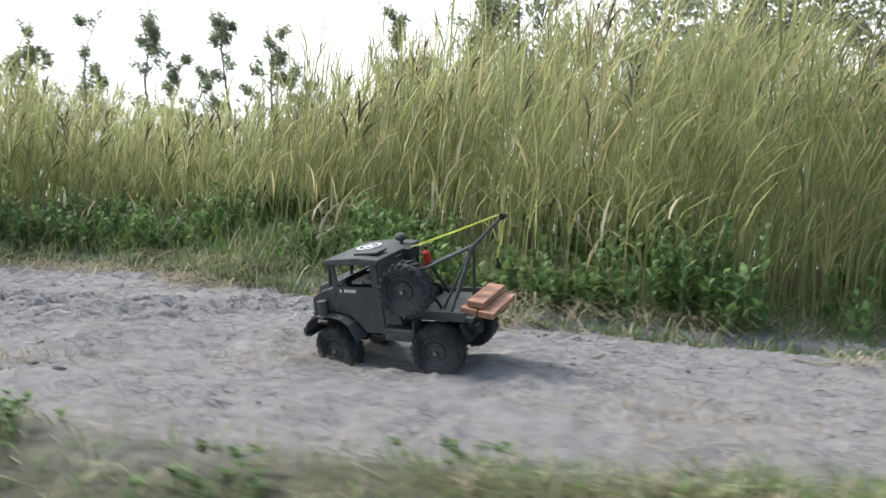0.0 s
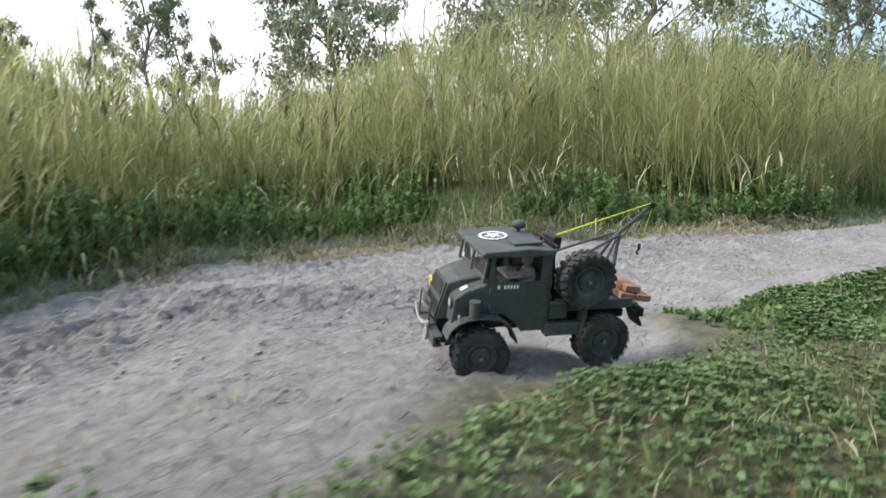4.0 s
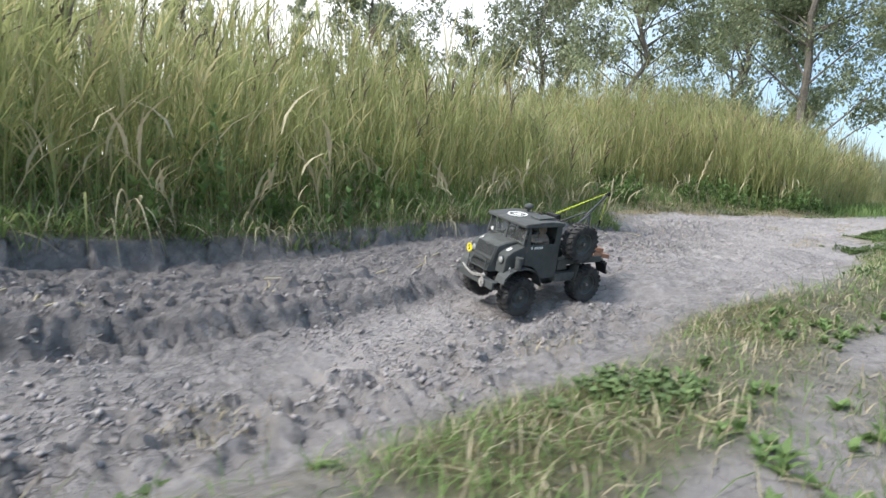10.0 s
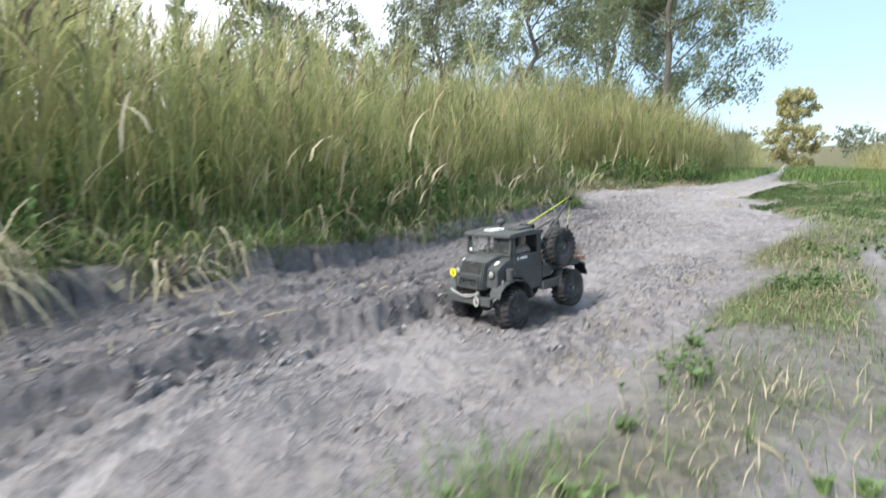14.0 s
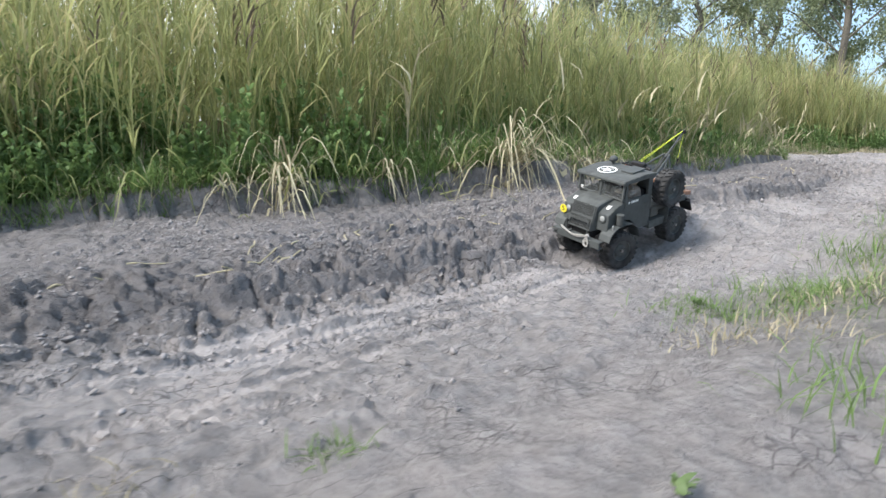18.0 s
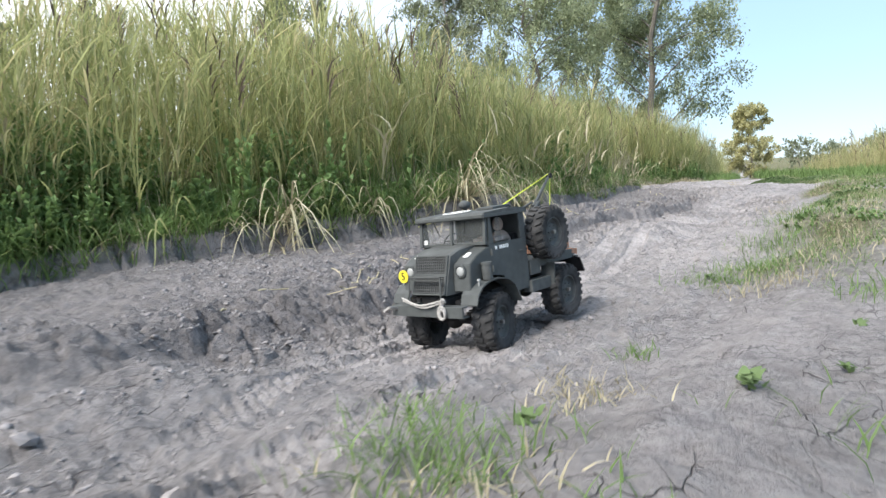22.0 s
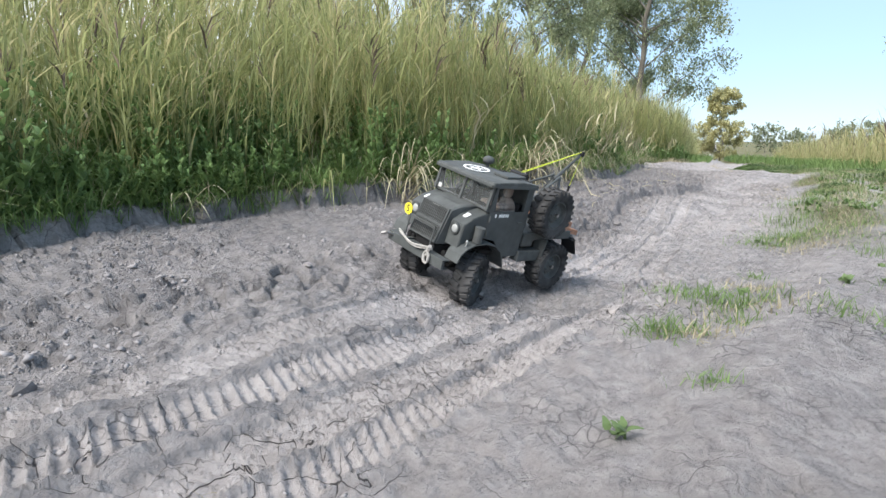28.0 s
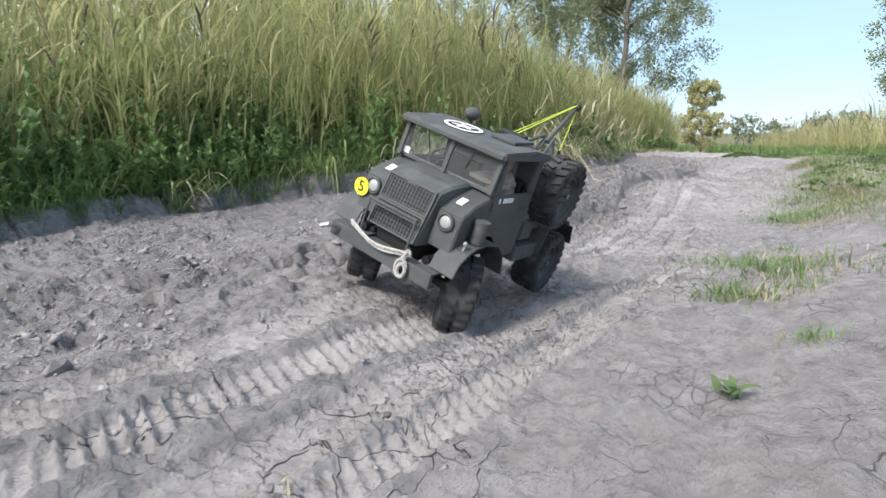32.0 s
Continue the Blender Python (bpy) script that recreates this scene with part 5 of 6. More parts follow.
    add("hanging_line", b, LINE, "bright yellow line hanging from the jib", jib)
    b = bmesh.new()
    rod(b, (-0.238, 0.004, 0.224), (-0.238, 0.004, 0.212), 0.003, 8)
    rod(b, (-0.238, 0.004, 0.213), (-0.233, 0.004, 0.205), 0.002, 6)
    rod(b, (-0.233, 0.004, 0.205), (-0.239, 0.004, 0.202), 0.002, 6)
    add("crane_hook", b, BLACK, "", jib)
    b = bmesh.new()
    box(b, (-0.041, 0.002, 0.236), (0.020, 0.040, 0.024), 0.003)
    rod(b, (-0.041, -0.020, 0.240), (-0.041, 0.024, 0.240), 0.009, 10)
    for s in (-1, 1):
        rod(b, (-0.032, s * 0.05, 0.126), (-0.032, s * 0.030, 0.236), 0.0028, 7)
    rod(b, (-0.032, -0.05, 0.236), (-0.032, 0.05, 0.236), 0.0028, 7)
    add("cable_winch", b, BLACK, "dark winch frame behind the cab")
    b = bmesh.new()
    ring(b, [(0.0, 0.0), (0.0085, 0.0), (0.0085, 0.030), (0.004, 0.036), (0.0, 0.036)], 14, "Z", (-0.050, -0.046, 0.192))
    bottle = add("red_cylinder", b, RED, "red cylinder behind the cab")
    b = bmesh.new()
    rod(b, (-0.050, -0.046, 0.227), (-0.050, -0.046, 0.236), 0.003, 8)
    rod(b, (-0.056, -0.046, 0.234), (-0.042, -0.046, 0.237), 0.002, 6)
    add("valve", b, BLACK, "", bottle)
    b = bmesh.new()
    rod(b, (-0.055, -0.046, 0.196), (-0.095, -0.048, 0.128), 0.003, 7)
    add("bottle_strut", b, BLACK)
    # planks stacked over the tail
    tilt = Matrix.Rotation(radians(-9), 4, "Y")
    for k, (x, z, w) in enumerate(((-0.190, 0.1315, 0.034), (-0.226, 0.1260, 0.032), (-0.203, 0.1445, 0.034))):
        b = bmesh.new()
        box(b, (x, 0.004 * (k % 2), z), (w, 0.125 - 0.006 * (k % 3), 0.0125), 0.001, tilt)
        add("plank", b, WOOD, "reddish wooden plank")
    wheels = []
    for name, x, s in (("front_wheel", WB / 2, 1), ("front_wheel", WB / 2, -1), ("rear_wheel", -WB / 2, 1), ("rear_wheel", -WB / 2, -1)):
        wheels.append((wheel(name, t, (x, s * TRACK, TR - DROP * (x > 0)), s, "knobbly dusty off-road tyre"), x, s))
    return t, wheels


truck, truck_wheels = lorry()


# ---- single plants and litter, each a thing of its own ----
def hang(at, turn, length, out, width, rise, drop):
    """Leaves that arch outwards and hang down from the points given."""
    n, segs = len(length), 6
    u = np.linspace(0, 1, segs + 1)[None, :, None]
    d = np.stack([np.cos(turn), np.sin(turn), np.zeros(n)], -1)[:, None, :]
    up = np.array([0, 0, 1.0])[None, None, :]
    L, o = length[:, None, None], out[:, None, None]
    line = at[:, None, :] + L * (d * o * u ** 0.75 + up * (rise[:, None, None] * u - (rise + drop)[:, None, None] * u ** 2))
    side = np.stack([-np.sin(turn), np.cos(turn), np.zeros(n)], -1)[:, None, :]
    w = width[:, None, None] * np.minimum(1, 3 * u + 0.3) * (1 - 0.92 * u ** 2.5)
    v = np.concatenate([line - side * w / 2, line + side * w / 2], 2).reshape(-1, 3)
    k = np.arange(segs)
    q = np.stack([2 * k, 2 * k + 1, 2 * k + 3, 2 * k + 2], -1)
    return v, (q[None] + (np.arange(n) * (segs + 1) * 2)[:, None, None]).reshape(-1, 4)


def droop(x, y, tall, n, to, mat, label, seed, wide=0.05):
    """A tuft of dead reed leaves that hangs over the edge of the bank."""
    r = np.random.default_rng(200 + seed)
    m = 2 * n
    base = np.stack([x + r.normal(0, wide, m), y + np.abs(r.normal(0, 0.04, m)), np.zeros(m)], -1)
    base[:, 2] = height(base[:, 0], base[:, 1]) - 0.01
    v, f = hang(base, to + r.normal(0, 1.1, m), tall * r.uniform(0.4, 1.3, m), r.uniform(0.3, 1.05, m), r.uniform(0.004, 0.010, m), r.uniform(0.4, 1.8, m), r.uniform(-0.3, 0.6, m))
    v[:, 2] = np.maximum(v[:, 2], height(v[:, 0], v[:, 1]) + 0.006 * r.random(len(v)))
    return tagged(numpy_mesh("reed_clump", [(v, f)], mat, label, "reeds", kind="stuff"), group="drooping clumps on the bank")


DROOP = "pale dry reed leaves drooping over the mud bank"
DOWN = -math.pi / 2
for k, (x, dy, tall, n, wide) in enumerate(((0.45, -0.06, 0.44, 56, 0.04), (-0.45, -0.05, 0.36, 36, 0.03), (-0.62, -0.03, 0.24, 10, 0.05), (0.2, -0.03, 0.22, 12, 0.05), (1.62, 0.08, 0.3, 16, 0.04), (1.15, 0.0, 0.26, 16, 0.05), (0.9, -0.04, 0.26, 26, 0.04), (-0.05, 0.0, 0.24, 18, 0.06), (2.1, 0.02, 0.2, 14, 0.06), (3.0, 0.0, 0.2, 14, 0.06), (3.6, 0.0, 0.22, 18, 0.06), (5.5, -0.02, 0.2, 20, 0.08), (8.5, -0.05, 0.18, 20, 0.08), (8.0, -0.02, 0.2, 20, 0.1), (-1.5, 0.0, 0.16, 10, 0.05))):
    droop(x, float(along(BANK, x)) + 0.06 + dy, tall, n, DOWN + 0.25 * math.sin(5 * k), REED_DRY, DROOP, k, wide)
for k, (x, dy, tall, n, wide) in enumerate(((0.3, 0.0, 0.34, 11, 0.12), (-0.25, 0.0, 0.34, 12, 0.15), (-0.75, 0.03, 0.3, 11, 0.12), (0.75, 0.0, 0.3, 11, 0.12), (1.4, 0.03, 0.3, 11, 0.15), (2.4, 0.03, 0.26, 11, 0.2), (3.3, 0.03, 0.26, 11, 0.2), (-1.2, 0.05, 0.26, 11, 0.15))):
    droop(x, float(along(BANK, x)) + 0.06 + dy, tall, n, DOWN + 0.3 * math.sin(3 * k), REED_GREEN, "green reed leaves arching over the mud bank", 30 + k, wide)


def bent_reed(x, y, tall, to, bend, seed, label="tall bent straw-coloured reed standing out of the bank"):
    """One stout reed with a few long leaves."""
    r = np.random.default_rng(300 + seed)
    base = np.array([[x, y, float(height(x, y)) - 0.01]])
    v, f, line = strips(base, np.array([to]), np.array([tall]), np.array([bend]), np.array([0.007]), 6, tip=0.5)
    t = tagged(new("reed"), label, "reed", group="single bent reeds")
    numpy_mesh("stem", [(v, f)], REED_DRY, "", "", kind="", parent=t)
    for k in range(4):
        at = line[:, 2 + k]
        v, f, _ = strips(at, np.array([to + r.normal(0, 0.9)]), np.array([tall * r.uniform(0.3, 0.5)]), np.array([r.uniform(0.6, 1.2)]), np.array([0.013]), 4, r.normal(0, 0.5, 1))
        numpy_mesh("leaf", [(v, f)], REED_DRY, "", "", kind="", parent=t)
    return t


for k, (x, dy, tall, to, bend) in enumerate(((1.75, 0.25, 0.62, -0.6, 1.0), (1.45, 0.3, 0.55, -0.9, 1.1), (3.7, 0.15, 0.4, -2.6, 0.9), (3.95, 0.12, 0.36, -2.9, 0.8), (-1.1, 0.55, 0.55, -1.2, 0.35), (-0.95, 0.6, 0.5, -2.6, 0.55), (-1.6, 0.5, 0.45, -0.5, 0.6), (0.1, 0.2, 0.6, -2.2, 0.8), (6.4, 0.7, 0.75, 0.4, 0.25), (6.15, 0.75, 0.7, -0.4, 0.3), (7.9, 0.4, 0.6, -0.5, 0.4), (2.35, 0.2, 0.45, -2.4, 0.9), (0.75, 0.25, 0.55, -1.0, 0.8), (-2.2, 0.35, 0.4, -0.9, 0.5))):
    bent_reed(x, float(along(BANK, x)) + dy, tall, to, bend, k)


r = np.random.default_rng(78)
for k in range(26):
    x = float(r.uniform(1.0, 5.4))
    bent_reed(x, float(along(BANK, x)) + r.uniform(0.08, 0.3), r.uniform(0.25, 0.5), r.normal(-1.57, 1.1), r.uniform(0.8, 1.5), 20 + k)
for k in range(14):
    x = float(r.uniform(5.4, 9.5))
    bent_reed(x, float(along(BANK, x)) + r.uniform(0.1, 0.6), r.uniform(0.3, 0.6), r.normal(-1.57, 1.2), r.uniform(0.3, 1.4), 50 + k)


def stalk(x, y, length, turn, seed):
    """A broken dry stalk lying on the ground."""
    r = np.random.default_rng(400 + seed)
    b = bmesh.new()
    pts = []
    for k in range(5):
        u = (k / 4 - 0.5) * length
        px, py = x + math.cos(turn) * u + r.normal(0, 0.004), y + math.sin(turn) * u + r.normal(0, 0.004)
        pts.append(Vector((px, py, float(height(px, py)) + 0.003)))
    for k in (1, 2, 3):
        pts[k].z = max(pts[k].z, (pts[k - 1].z + pts[k + 1].z) / 2)
    for p, q in zip(pts, pts[1:]):
        rod(b, p, q, r.uniform(0.0012, 0.0026), 5)
    me = bpy.data.meshes.new("reed_stalk")
    b.to_mesh(me)
    b.free()
    me.materials.append(REED_DRY)
    return tagged(new("reed_stalk", me), "broken dry reed stalk lying on the mud", "stalk", group="fallen reed stalks")


r = np.random.default_rng(77)
for k in range(72):
    x = r.uniform(-1.4, 4.6)
    stalk(x, float(along(LEDGE, x)) + r.uniform(0.08, 0.3), r.uniform(0.04, 0.11), r.normal(0.2, 0.7), k)
for k in range(18):
    x = r.uniform(5.2, 9.5)
    stalk(x, float(along(BANK, x)) - r.uniform(0.0, 0.25), r.uniform(0.06, 0.2), r.normal(0.1, 0.7), 40 + k)
for k in range(7):
    x = r.uniform(0.3, 4.5)
    stalk(x, float(along(VERGE, x)) - r.uniform(0.02, 0.35), r.uniform(0.03, 0.09), r.uniform(0, 3.1), 70 + k)


def tuft(x, y, n, tall, mat, label, seed, wide=0.05):
    r = np.random.default_rng(500 + seed)
    base = np.stack([x + r.normal(0, wide, n), y + r.normal(0, wide, n), np.zeros(n)], -1)
    base[:, 2] = height(base[:, 0], base[:, 1]) - 0.005
    v, f, _ = strips(base, r.uniform(0, 6.28, n), tall * r.uniform(0.4, 1.2, n), r.uniform(0.3, 1.3, n), r.uniform(0.0012, 0.0028, n), 3, r.normal(0, 0.4, n))
    return tagged(numpy_mesh("grass_tuft", [(v, f)], mat, label, "grass", kind="stuff"), group="grass tufts on the bare ground")


GREEN_TUFT, DRY_TUFT = "tuft of green grass on the bare dried mud", "tuft of withered grass on the bare dried mud"
for k, (x, y, n, tall, wide) in enumerate(((-1.86, -0.13, 170, 0.045, 0.055), (-2.14, -0.05, 90, 0.04, 0.03), (-2.04, -0.15, 40, 0.025, 0.02), (-2.38, -0.11, 25, 0.025, 0.012), (-1.72, -0.02, 60, 0.035, 0.035), (-1.38, -0.21, 35, 0.03, 0.015), (-0.62, -0.3, 150, 0.04, 0.055), (-0.35, -0.38, 140, 0.06, 0.07), (0.1, -0.44, 140, 0.07, 0.07), (0.45, -0.54, 110, 0.07, 0.07), (-2.1, -0.42, 60, 0.045, 0.05), (-1.75, -0.55, 80, 0.05, 0.07), (-1.0, -0.62, 120, 0.06, 0.08), (-2.0, -0.3, 50, 0.035, 0.04))):
    tuft(x, y, 2 * n, tall, GRASS, GREEN_TUFT, k, wide)
for k, (x, y, n, tall, wide) in enumerate(((-2.16, -0.09, 60, 0.04, 0.035), (-1.93, -0.17, 70, 0.04, 0.045), (-1.57, -0.17, 40, 0.035, 0.03), (-1.66, -0.21, 50, 0.035, 0.035), (-0.75, -0.4, 90, 0.05, 0.06), (0.95, -0.5, 60, 0.045, 0.05), (1.3, -0.44, 70, 0.04, 0.04), (2.0, -0.55, 60, 0.045, 0.05), (-2.75, 0.3, 8, 0.03, 0.02), (6.2, -0.2, 60, 0.05, 0.05), (6.9, 0.25, 60, 0.05, 0.05), (7.5, -0.15, 50, 0.05, 0.05), (5.6, -0.3, 60, 0.05, 0.06), (8.0, -0.1, 60, 0.05, 0.06), (5.35, -0.32, 90, 0.05, 0.07), (8.75, -0.42, 120, 0.04, 0.09))):
    tuft(x, y, 2 * n, 0.8 * tall, HAY, DRY_TUFT, 40 + k, wide)


def broad_plant(x, y, n, size, seed):
    """A low plant with broad toothed leaves."""
    r = np.random.default_rng(600 + seed)
    t = tagged(new("weed_plant"), "small broad-leaved green weed on the bare dried mud", "weed", group="broad-leaved weeds")
    z = float(height(x, y))
    for k in range(n):
        at = np.array([[x + r.normal(0, size * 0.35), y + r.normal(0, size * 0.35), z + r.uniform(0.004, size * 0.7)]])
        L = size * r.uniform(0.6, 1.1)
        v, f, _ = strips(at, r.uniform(0, 6.28, 1), np.array([L]), r.uniform(0.7, 1.15, 1), np.array([L * 0.75]), 4, tip=0.2)
        numpy_mesh("leaf", [(v, f)], CLOVER, "", "", kind="", parent=t)
    b = bmesh.new()
    rod(b, (x, y, z - 0.01), (x, y, z + size * 0.5), 0.0015, 5)
    part("stem", b, CLOVER, t)
    return t


for k, (x, y, n, s) in enumerate(((-2.5, -0.035, 5, 0.03), (-1.65, -0.365, 8, 0.032), (-1.74, -0.17, 6, 0.026), (-1.53, -0.46, 6, 0.02), (-1.3, -0.5, 5, 0.018), (-0.6, -0.27, 9, 0.022), (0.62, -0.66, 14, 0.03), (1.1, -0.68, 14, 0.032), (1.95, -0.9, 14, 0.03), (2.3, -0.95, 12, 0.03), (-2.3, -0.32, 5, 0.02), (5.35, -0.42, 14, 0.03), (1.62, -0.82, 12, 0.03))):
    broad_plant(x, y, 2 * n, 0.55 * s, k)


def clod(x, y, size, seed):
    """A loose angular lump of dried mud."""
    r = np.random.default_rng(700 + seed)
    b = bmesh.new()
    bmesh.ops.create_icosphere(b, subdivisions=1, radius=size)
    for v in b.verts:
        n = 1 + 0.28 * noise.noise(v.co / size * 1.3 + Vector((seed * 3.1, 0, 0))) + 0.16 * r.normal()
        v.co = Vector((v.co.x * n * 1.2, v.co.y * n, v.co.z * n * 0.5))
    me = bpy.data.meshes.new("mud_clod")
    b.to_mesh(me)
    b.free()
    me.materials.append(CLOD)
    o = new("mud_clod", me)
    o.location = (x, y, float(height(x, y)) + size * 0.2)
    o.rotation_euler = (r.normal(0, 0.3), r.normal(0, 0.3), r.uniform(0, 6.28))
    return tagged(o, "loose angular lump of dried grey mud", "mud clod", group="loose clods along the ledge")


CLOD = material("dried_clod", (0.215, 0.20, 0.195), 0.95, spread=0.3, grain=60, big=12, bump=0.8, tint=(0.31, 0.288, 0.28), per="object", spec=0.15)
for k in range(90):
    x = r.uniform(-3.4, 3.4)
    y = float(along(LEDGE, x)) + r.normal(-0.03, 0.12)
    clod(x, y, float(np.clip(r.lognormal(-4.75, 0.4), 0.005, 0.018)), k)
for k in range(60):
    x = r.uniform(-3.3, 2.6)
    clod(x, float(along(VERGE, x)) + r.uniform(0.1, 0.5), float(np.clip(r.lognormal(-4.95, 0.35), 0.004, 0.012)), 200 + k)

CRUMB = material("dried_crumbs", (0.25, 0.236, 0.235), 0.95, spread=0.25, grain=60, big=12, bump=0.6, tint=(0.36, 0.34, 0.338), per="island", spec=0.15)


def crumbs(n, x0, x1, y0, y1, seed):
    """Loose crumbs of dried mud, too many to count, thickest on the churned side of the lane."""
    r = np.random.default_rng(seed)
    x, y = r.uniform(x0, x1, n), r.uniform(y0, y1, n)
    yl, yb, yv, yt = along(LEDGE, x), along(BANK, x), along(VERGE, x), along(TRACE, x)
    often = (0.12 + 0.88 * step((y - yl + 0.45 + 0.25 * (x > 0.4)) / 0.35)) * step((grain(x, y, 0.3, 301) - 0.25) / 0.35) * step((y - yv) / 0.15) * step((yb - y) / 0.06)
    often = often * (1 - 0.7 * np.exp(-(((y - yt) / 0.13) ** 2)))
    often = often * (1 - 0.75 * step((y - yl - 0.05) / 0.06) * (x > 0.4))
    often = often * (1 - 0.95 * np.exp(-(((y - yl - 0.03) / 0.035) ** 2)) * (x < 2.0))
    k = r.random(n) < often
    x, y = x[k], y[k]
    m = len(x)
    s = np.clip(r.lognormal(-5.95, 0.5, m) * np.where(x < 0.2, 0.75, 1.0), 0.0012, 0.009)
    turn = r.uniform(0, 6.28, m)
    c, d = np.cos(turn), np.sin(turn)
    star = np.array([(1, 0, 0), (0, 1, 0), (-1, 0, 0), (0, -1, 0), (0, 0, 1), (0, 0, -1)], float)
    p = star[None] * (s[:, None] * r.uniform(0.6, 1.5, (m, 6)))[..., None] + r.normal(0, 0.25, (m, 6, 3)) * s[:, None, None]
    p[..., 2] *= 0.75
    v = np.stack([p[..., 0] * c[:, None] - p[..., 1] * d[:, None] + x[:, None], p[..., 0] * d[:, None] + p[..., 1] * c[:, None] + y[:, None], p[..., 2] + (height(x, y) + 0.25 * s)[:, None]], -1)
    tri = np.array([(0, 1, 4), (1, 2, 4), (2, 3, 4), (3, 0, 4), (1, 0, 5), (2, 1, 5), (3, 2, 5), (0, 3, 5)])
    f = (tri[None] + 6 * np.arange(m)[:, None, None]).reshape(-1, 3)
    numpy_mesh("mud_crumbs", [(v.reshape(-1, 3), f)], CRUMB, "loose crumbs of dried grey mud on the lane", "mud crumbs")


crumbs(70000, -3.6, 0.4, -0.5, 1.5, 801)
crumbs(90000, 0.4, 4.8, -0.8, 0.8, 803)
crumbs(26000, 5.0, 9.0, -0.6, 1.5, 802)

# denser weeds and fresh grass at the front of the bank
x = rng.uniform(-4.4, -0.1, 2600)
y = along(BANK, x) + 0.07 + 0.75 * rng.random(len(x)) ** 1.3
k = grain(x, y, 0.4, 177) > 0.36
x, y = x[k], y[k]
weeds("weeds", x, y, rng.uniform(0.07, 0.36, len(x)) * (0.35 + np.clip((y - along(BANK, x)) / 0.4, 0, 0.8)), NETTLE, "dark green leafy weeds below the reeds", 15, 0.034)
x = rng.uniform(-4.4, 0.6, 12000)
y = along(BANK, x) + 0.03 + 0.6 * rng.random(len(x)) ** 1.6
blades("bank_grass", x, y, rng.uniform(0.05, 0.17, len(x)), rng.uniform(0.3, 1.5, len(x)), rng.uniform(0.003, 0.006, len(x)), GRASS, "lush green grass along the foot of the reeds", "grass", 3)
# taller grass and leafy weeds standing in the verge
x = rng.uniform(-0.6, 4.2, 900)
y = along(VERGE, x) - 0.06 - 0.45 * rng.random(len(x))
k = grain(x, y, 0.3, 178) > 0.66
x, y = x[k], y[k]
weeds("weeds", x, y, rng.uniform(0.010, 0.032, len(x)), NETTLE, "low green leafy weeds in the verge grass", 9, 0.02)
x = rng.uniform(-0.6, 4.2, 6000)
y = along(VERGE, x) - 0.05 - 0.5 * rng.random(len(x))
k = grain(x, y, 0.25, 179) > 0.42
x, y = x[k], y[k]
dry = rng.random(len(x)) < 0.45
for sel, mat, label in ((~dry, GRASS, "taller green grass standing on the verge"), (dry, HAY, "taller withered grass standing on the verge")):
    m = int(sel.sum())
    blades("verge_grass", x[sel], y[sel], rng.uniform(0.025, 0.07, m), rng.uniform(0.4, 1.8, m), rng.uniform(0.0014, 0.0029, m), mat, label, "grass", 3)
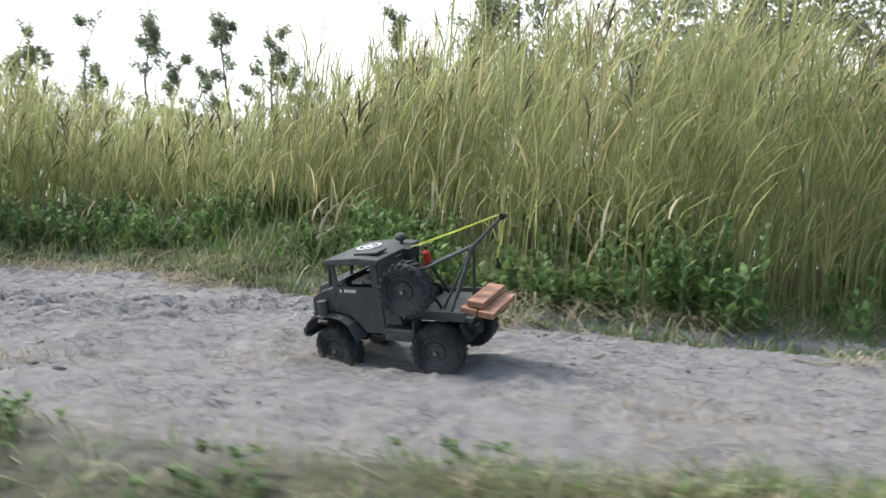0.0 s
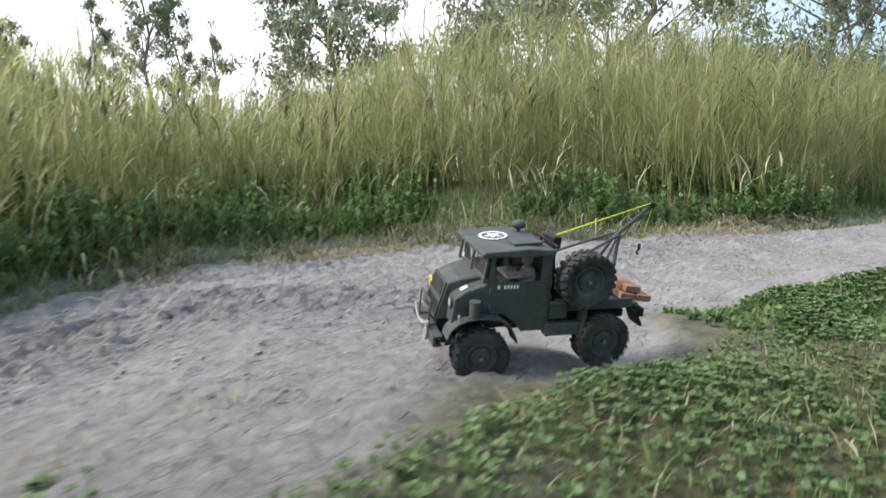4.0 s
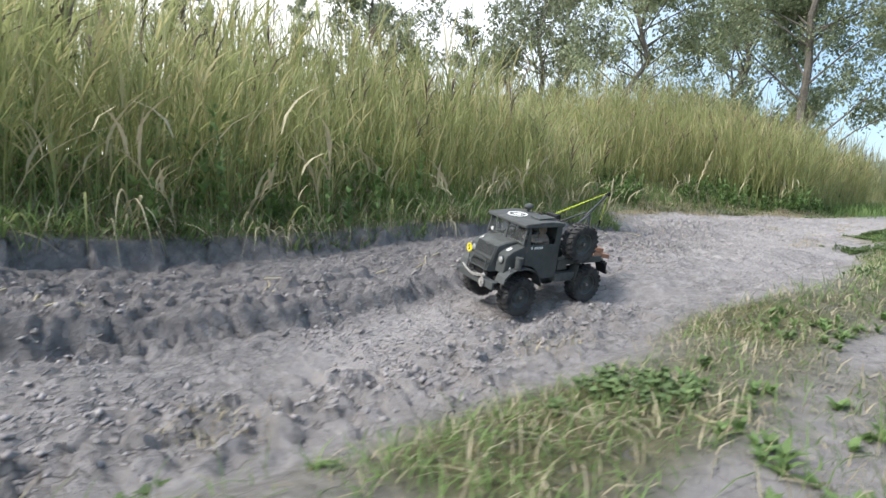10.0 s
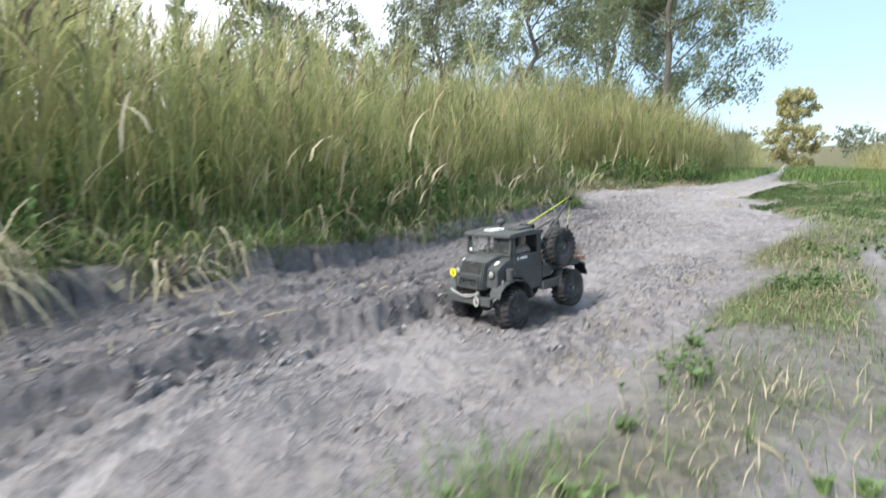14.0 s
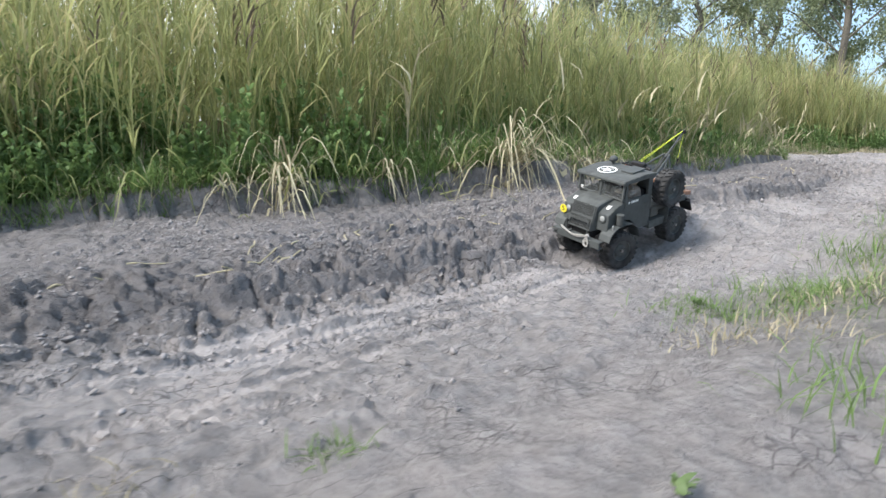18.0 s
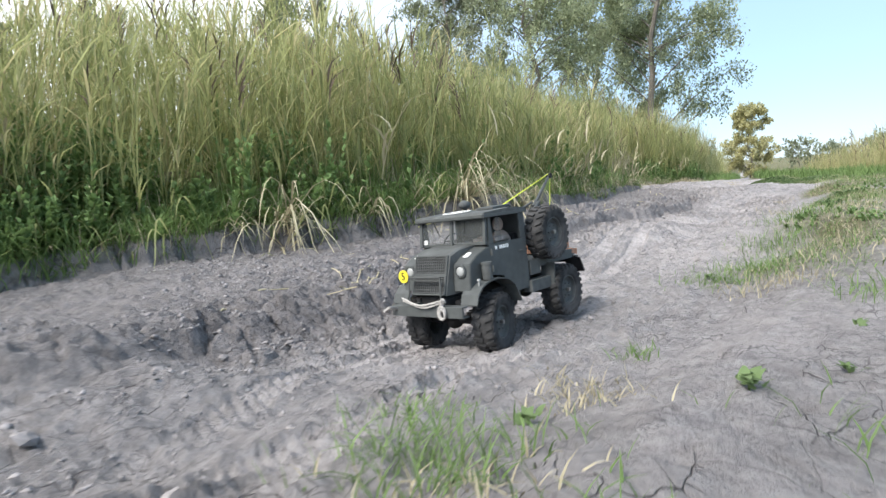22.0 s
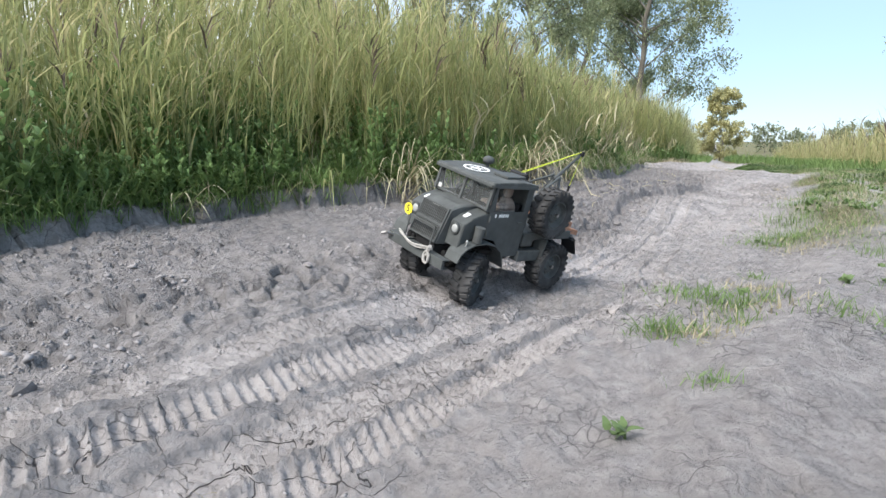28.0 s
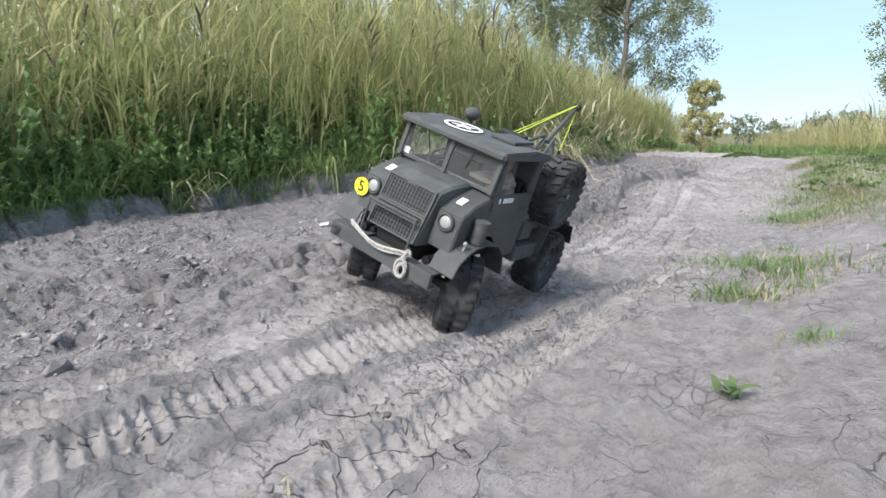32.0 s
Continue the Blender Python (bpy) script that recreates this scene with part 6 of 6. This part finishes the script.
TRUCK = [
    (0, 8.270, -0.035, -0.064, 149.7, -2.5, -16.8),
    (0.5, 7.990, 0.131, -0.043, 154.1, -3.7, -17.7),
    (1, 7.728, 0.114, -0.039, 157.7, -4.0, -20.2),
    (1.5, 7.483, 0.056, -0.063, 159.7, -6.2, -19.4),
    (2, 7.274, 0.007, -0.070, 161.3, -7.6, -19.6),
    (2.5, 7.013, -0.200, -0.090, 162.9, -8.7, -19.1),
    (3, 6.693, -0.321, -0.087, 166.8, -5.2, -21.9),
    (3.5, 6.460, -0.367, -0.095, 165.6, -1.0, -17.2),
    (4, 6.188, -0.390, -0.054, 162.1, 3.6, -12.7),
    (4.5, 5.913, -0.402, -0.036, 150.6, 5.5, -10.4),
    (6.5, 4.217, -0.458, -0.009, 168.0, 0.1, -11.7),
    (7, 3.905, -0.450, 0.015, 166.7, -3.3, -12.5),
    (7.5, 3.496, -0.462, 0.027, 164.8, -2.5, -11.3),
    (8, 3.037, -0.531, 0.063, 161.8, -2.3, -8.6),
    (8.5, 2.814, -0.496, 0.054, 163.1, -2.9, -8.9),
    (9, 2.561, -0.445, 0.022, 164.9, -1.4, -11.0),
    (9.5, 2.454, -0.329, 0.011, 164.6, -0.6, -11.1),
    (10, 2.355, -0.250, 0.003, 166.5, 0.2, -10.3),
    (10.5, 2.394, -0.162, -0.004, 172.9, -2.1, -9.7),
    (11, 2.371, -0.171, -0.009, 179.5, -2.9, -8.9),
    (11.5, 2.375, -0.141, -0.011, 180.8, -4.6, -8.7),
    (12, 2.196, -0.151, -0.017, 179.8, -6.8, -8.9),
    (12.5, 1.988, -0.167, -0.019, 177.5, -4.8, -7.1),
    (13, 1.775, -0.183, -0.018, 173.1, -2.5, -5.0),
    (13.5, 1.557, -0.177, -0.019, 167.9, -0.3, -3.9),
    (14, 1.374, -0.163, -0.011, 163.9, -0.1, -0.5),
    (14.5, 1.037, -0.122, -0.008, 159.9, -2.8, -6.6),
    (16.5, 0.274, 0.035, -0.011, 157.6, -11.3, -21.6),
    (17, 0.172, 0.133, -0.016, 168.2, -6.1, -20.9),
    (17.5, 0.115, 0.176, -0.030, 166.4, -6.1, -19.1),
    (18, 0.019, 0.176, -0.046, 167.3, -7.9, -12.1),
    (18.5, -0.002, 0.238, -0.061, 175.8, -5.0, -9.9),
    (19, -0.095, 0.218, -0.052, 180.5, -3.2, -5.7),
    (19.5, -0.194, 0.189, -0.073, 183.9, -0.6, -3.4),
    (20, -0.457, 0.120, -0.056, 186.0, 1.2, -1.6),
    (20.5, -0.617, 0.101, -0.062, 183.3, 2.5, 4.7),
    (21, -0.790, 0.085, -0.050, 181.3, 3.6, 5.2),
    (21.5, -1.005, 0.075, -0.050, 177.1, 2.1, 4.2),
    (22, -1.158, 0.099, -0.038, 166.6, 0.6, 2.8),
    (22.5, -1.289, 0.186, -0.039, 150.8, 1.0, 1.5),
    (23, -1.512, 0.235, -0.012, 139.3, 2.0, -0.4),
    (23.5, -1.758, 0.217, 0.015, 140.0, 3.8, -7.2),
    (24, -1.826, 0.260, 0.033, 152.6, 6.7, -6.8),
    (24.5, -1.880, 0.306, 0.032, 158.9, 10.9, -7.9),
    (26.5, -1.903, 0.330, 0.037, 154.7, 4.7, -9.9),
    (27, -1.858, 0.356, 0.041, 156.2, 5.3, -11.3),
    (27.5, -1.892, 0.354, 0.039, 157.2, 5.5, -13.0),
    (28, -1.849, 0.375, 0.039, 157.8, 5.3, -14.6),
    (28.5, -1.827, 0.383, 0.030, 158.9, 5.8, -15.6),
    (29, -1.820, 0.387, 0.031, 160.8, 6.1, -16.2),
    (29.5, -1.849, 0.380, 0.035, 162.4, 6.4, -16.7),
    (30, -1.848, 0.377, 0.040, 161.0, 6.4, -17.0),
    (30.5, -1.896, 0.375, 0.047, 161.5, 7.4, -16.9),
    (31, -2.010, 0.386, 0.058, 163.6, 7.7, -16.6),
    (31.5, -2.010, 0.400, 0.054, 160.5, 5.3, -18.6),
    (32, -2.210, 0.368, 0.064, 169.4, 2.9, -20.5),
]

# steering of the front wheels: seconds, degrees to the left
STEER = ((0, -8), (1.2, -4), (2.2, 6), (3.2, -6), (4.5, -6), (6.5, 4), (9, 6), (11, -4), (13, 8), (14.5, 6), (16.5, 10), (18, -10), (20, 0), (21, 2), (22, 12), (23, 6), (24.5, 14), (26.5, 24), (29, 26), (30.5, 28), (31, 30), (32, 32))


def truck_at(t):
    """Place and heading of the lorry at a time, between the rows, and its tilt on the ground."""
    T = [r[0] for r in TRUCK]
    x, y, z, yaw, pitch, roll = (float(np.interp(t, T, [r[k] for r in TRUCK])) for k in range(1, 7))
    return x, y, z, yaw, pitch, roll


def truck_pose(x, y, z, yaw, pitch, roll):
    """pitch: nose up; roll: left side up."""
    return Matrix.Translation((x, y, z)) @ Matrix.Rotation(radians(yaw), 4, "Z") @ Matrix.Rotation(radians(-pitch), 4, "Y") @ Matrix.Rotation(radians(roll), 4, "X")


def motions():
    times = [r[0] for r in TRUCK]
    walk(truck, [(t, truck_pose(*truck_at(t))) for t in times])
    # the wheels turn with the way covered
    steps = [k / 10 for k in range(321)]
    places = [truck_at(t) for t in steps]
    way = [0.0]
    for p, q in zip(places, places[1:]):
        way.append(way[-1] + min(0.075, math.hypot(q[0] - p[0], q[1] - p[1])))
    for w, x, s in truck_wheels:
        rows = []
        for t, d in zip(steps, way):
            turn = Matrix.Rotation(d / TR, 4, "Y")
            if x > 0:
                a = float(np.interp(t, [k for k, _ in STEER], [v for _, v in STEER]))
                turn = Matrix.Rotation(radians(a), 4, "Z") @ turn
            rows.append((t, Matrix.Translation((x, s * TRACK, TR - DROP * (x > 0))) @ turn))
        walk(w, rows)


motions()
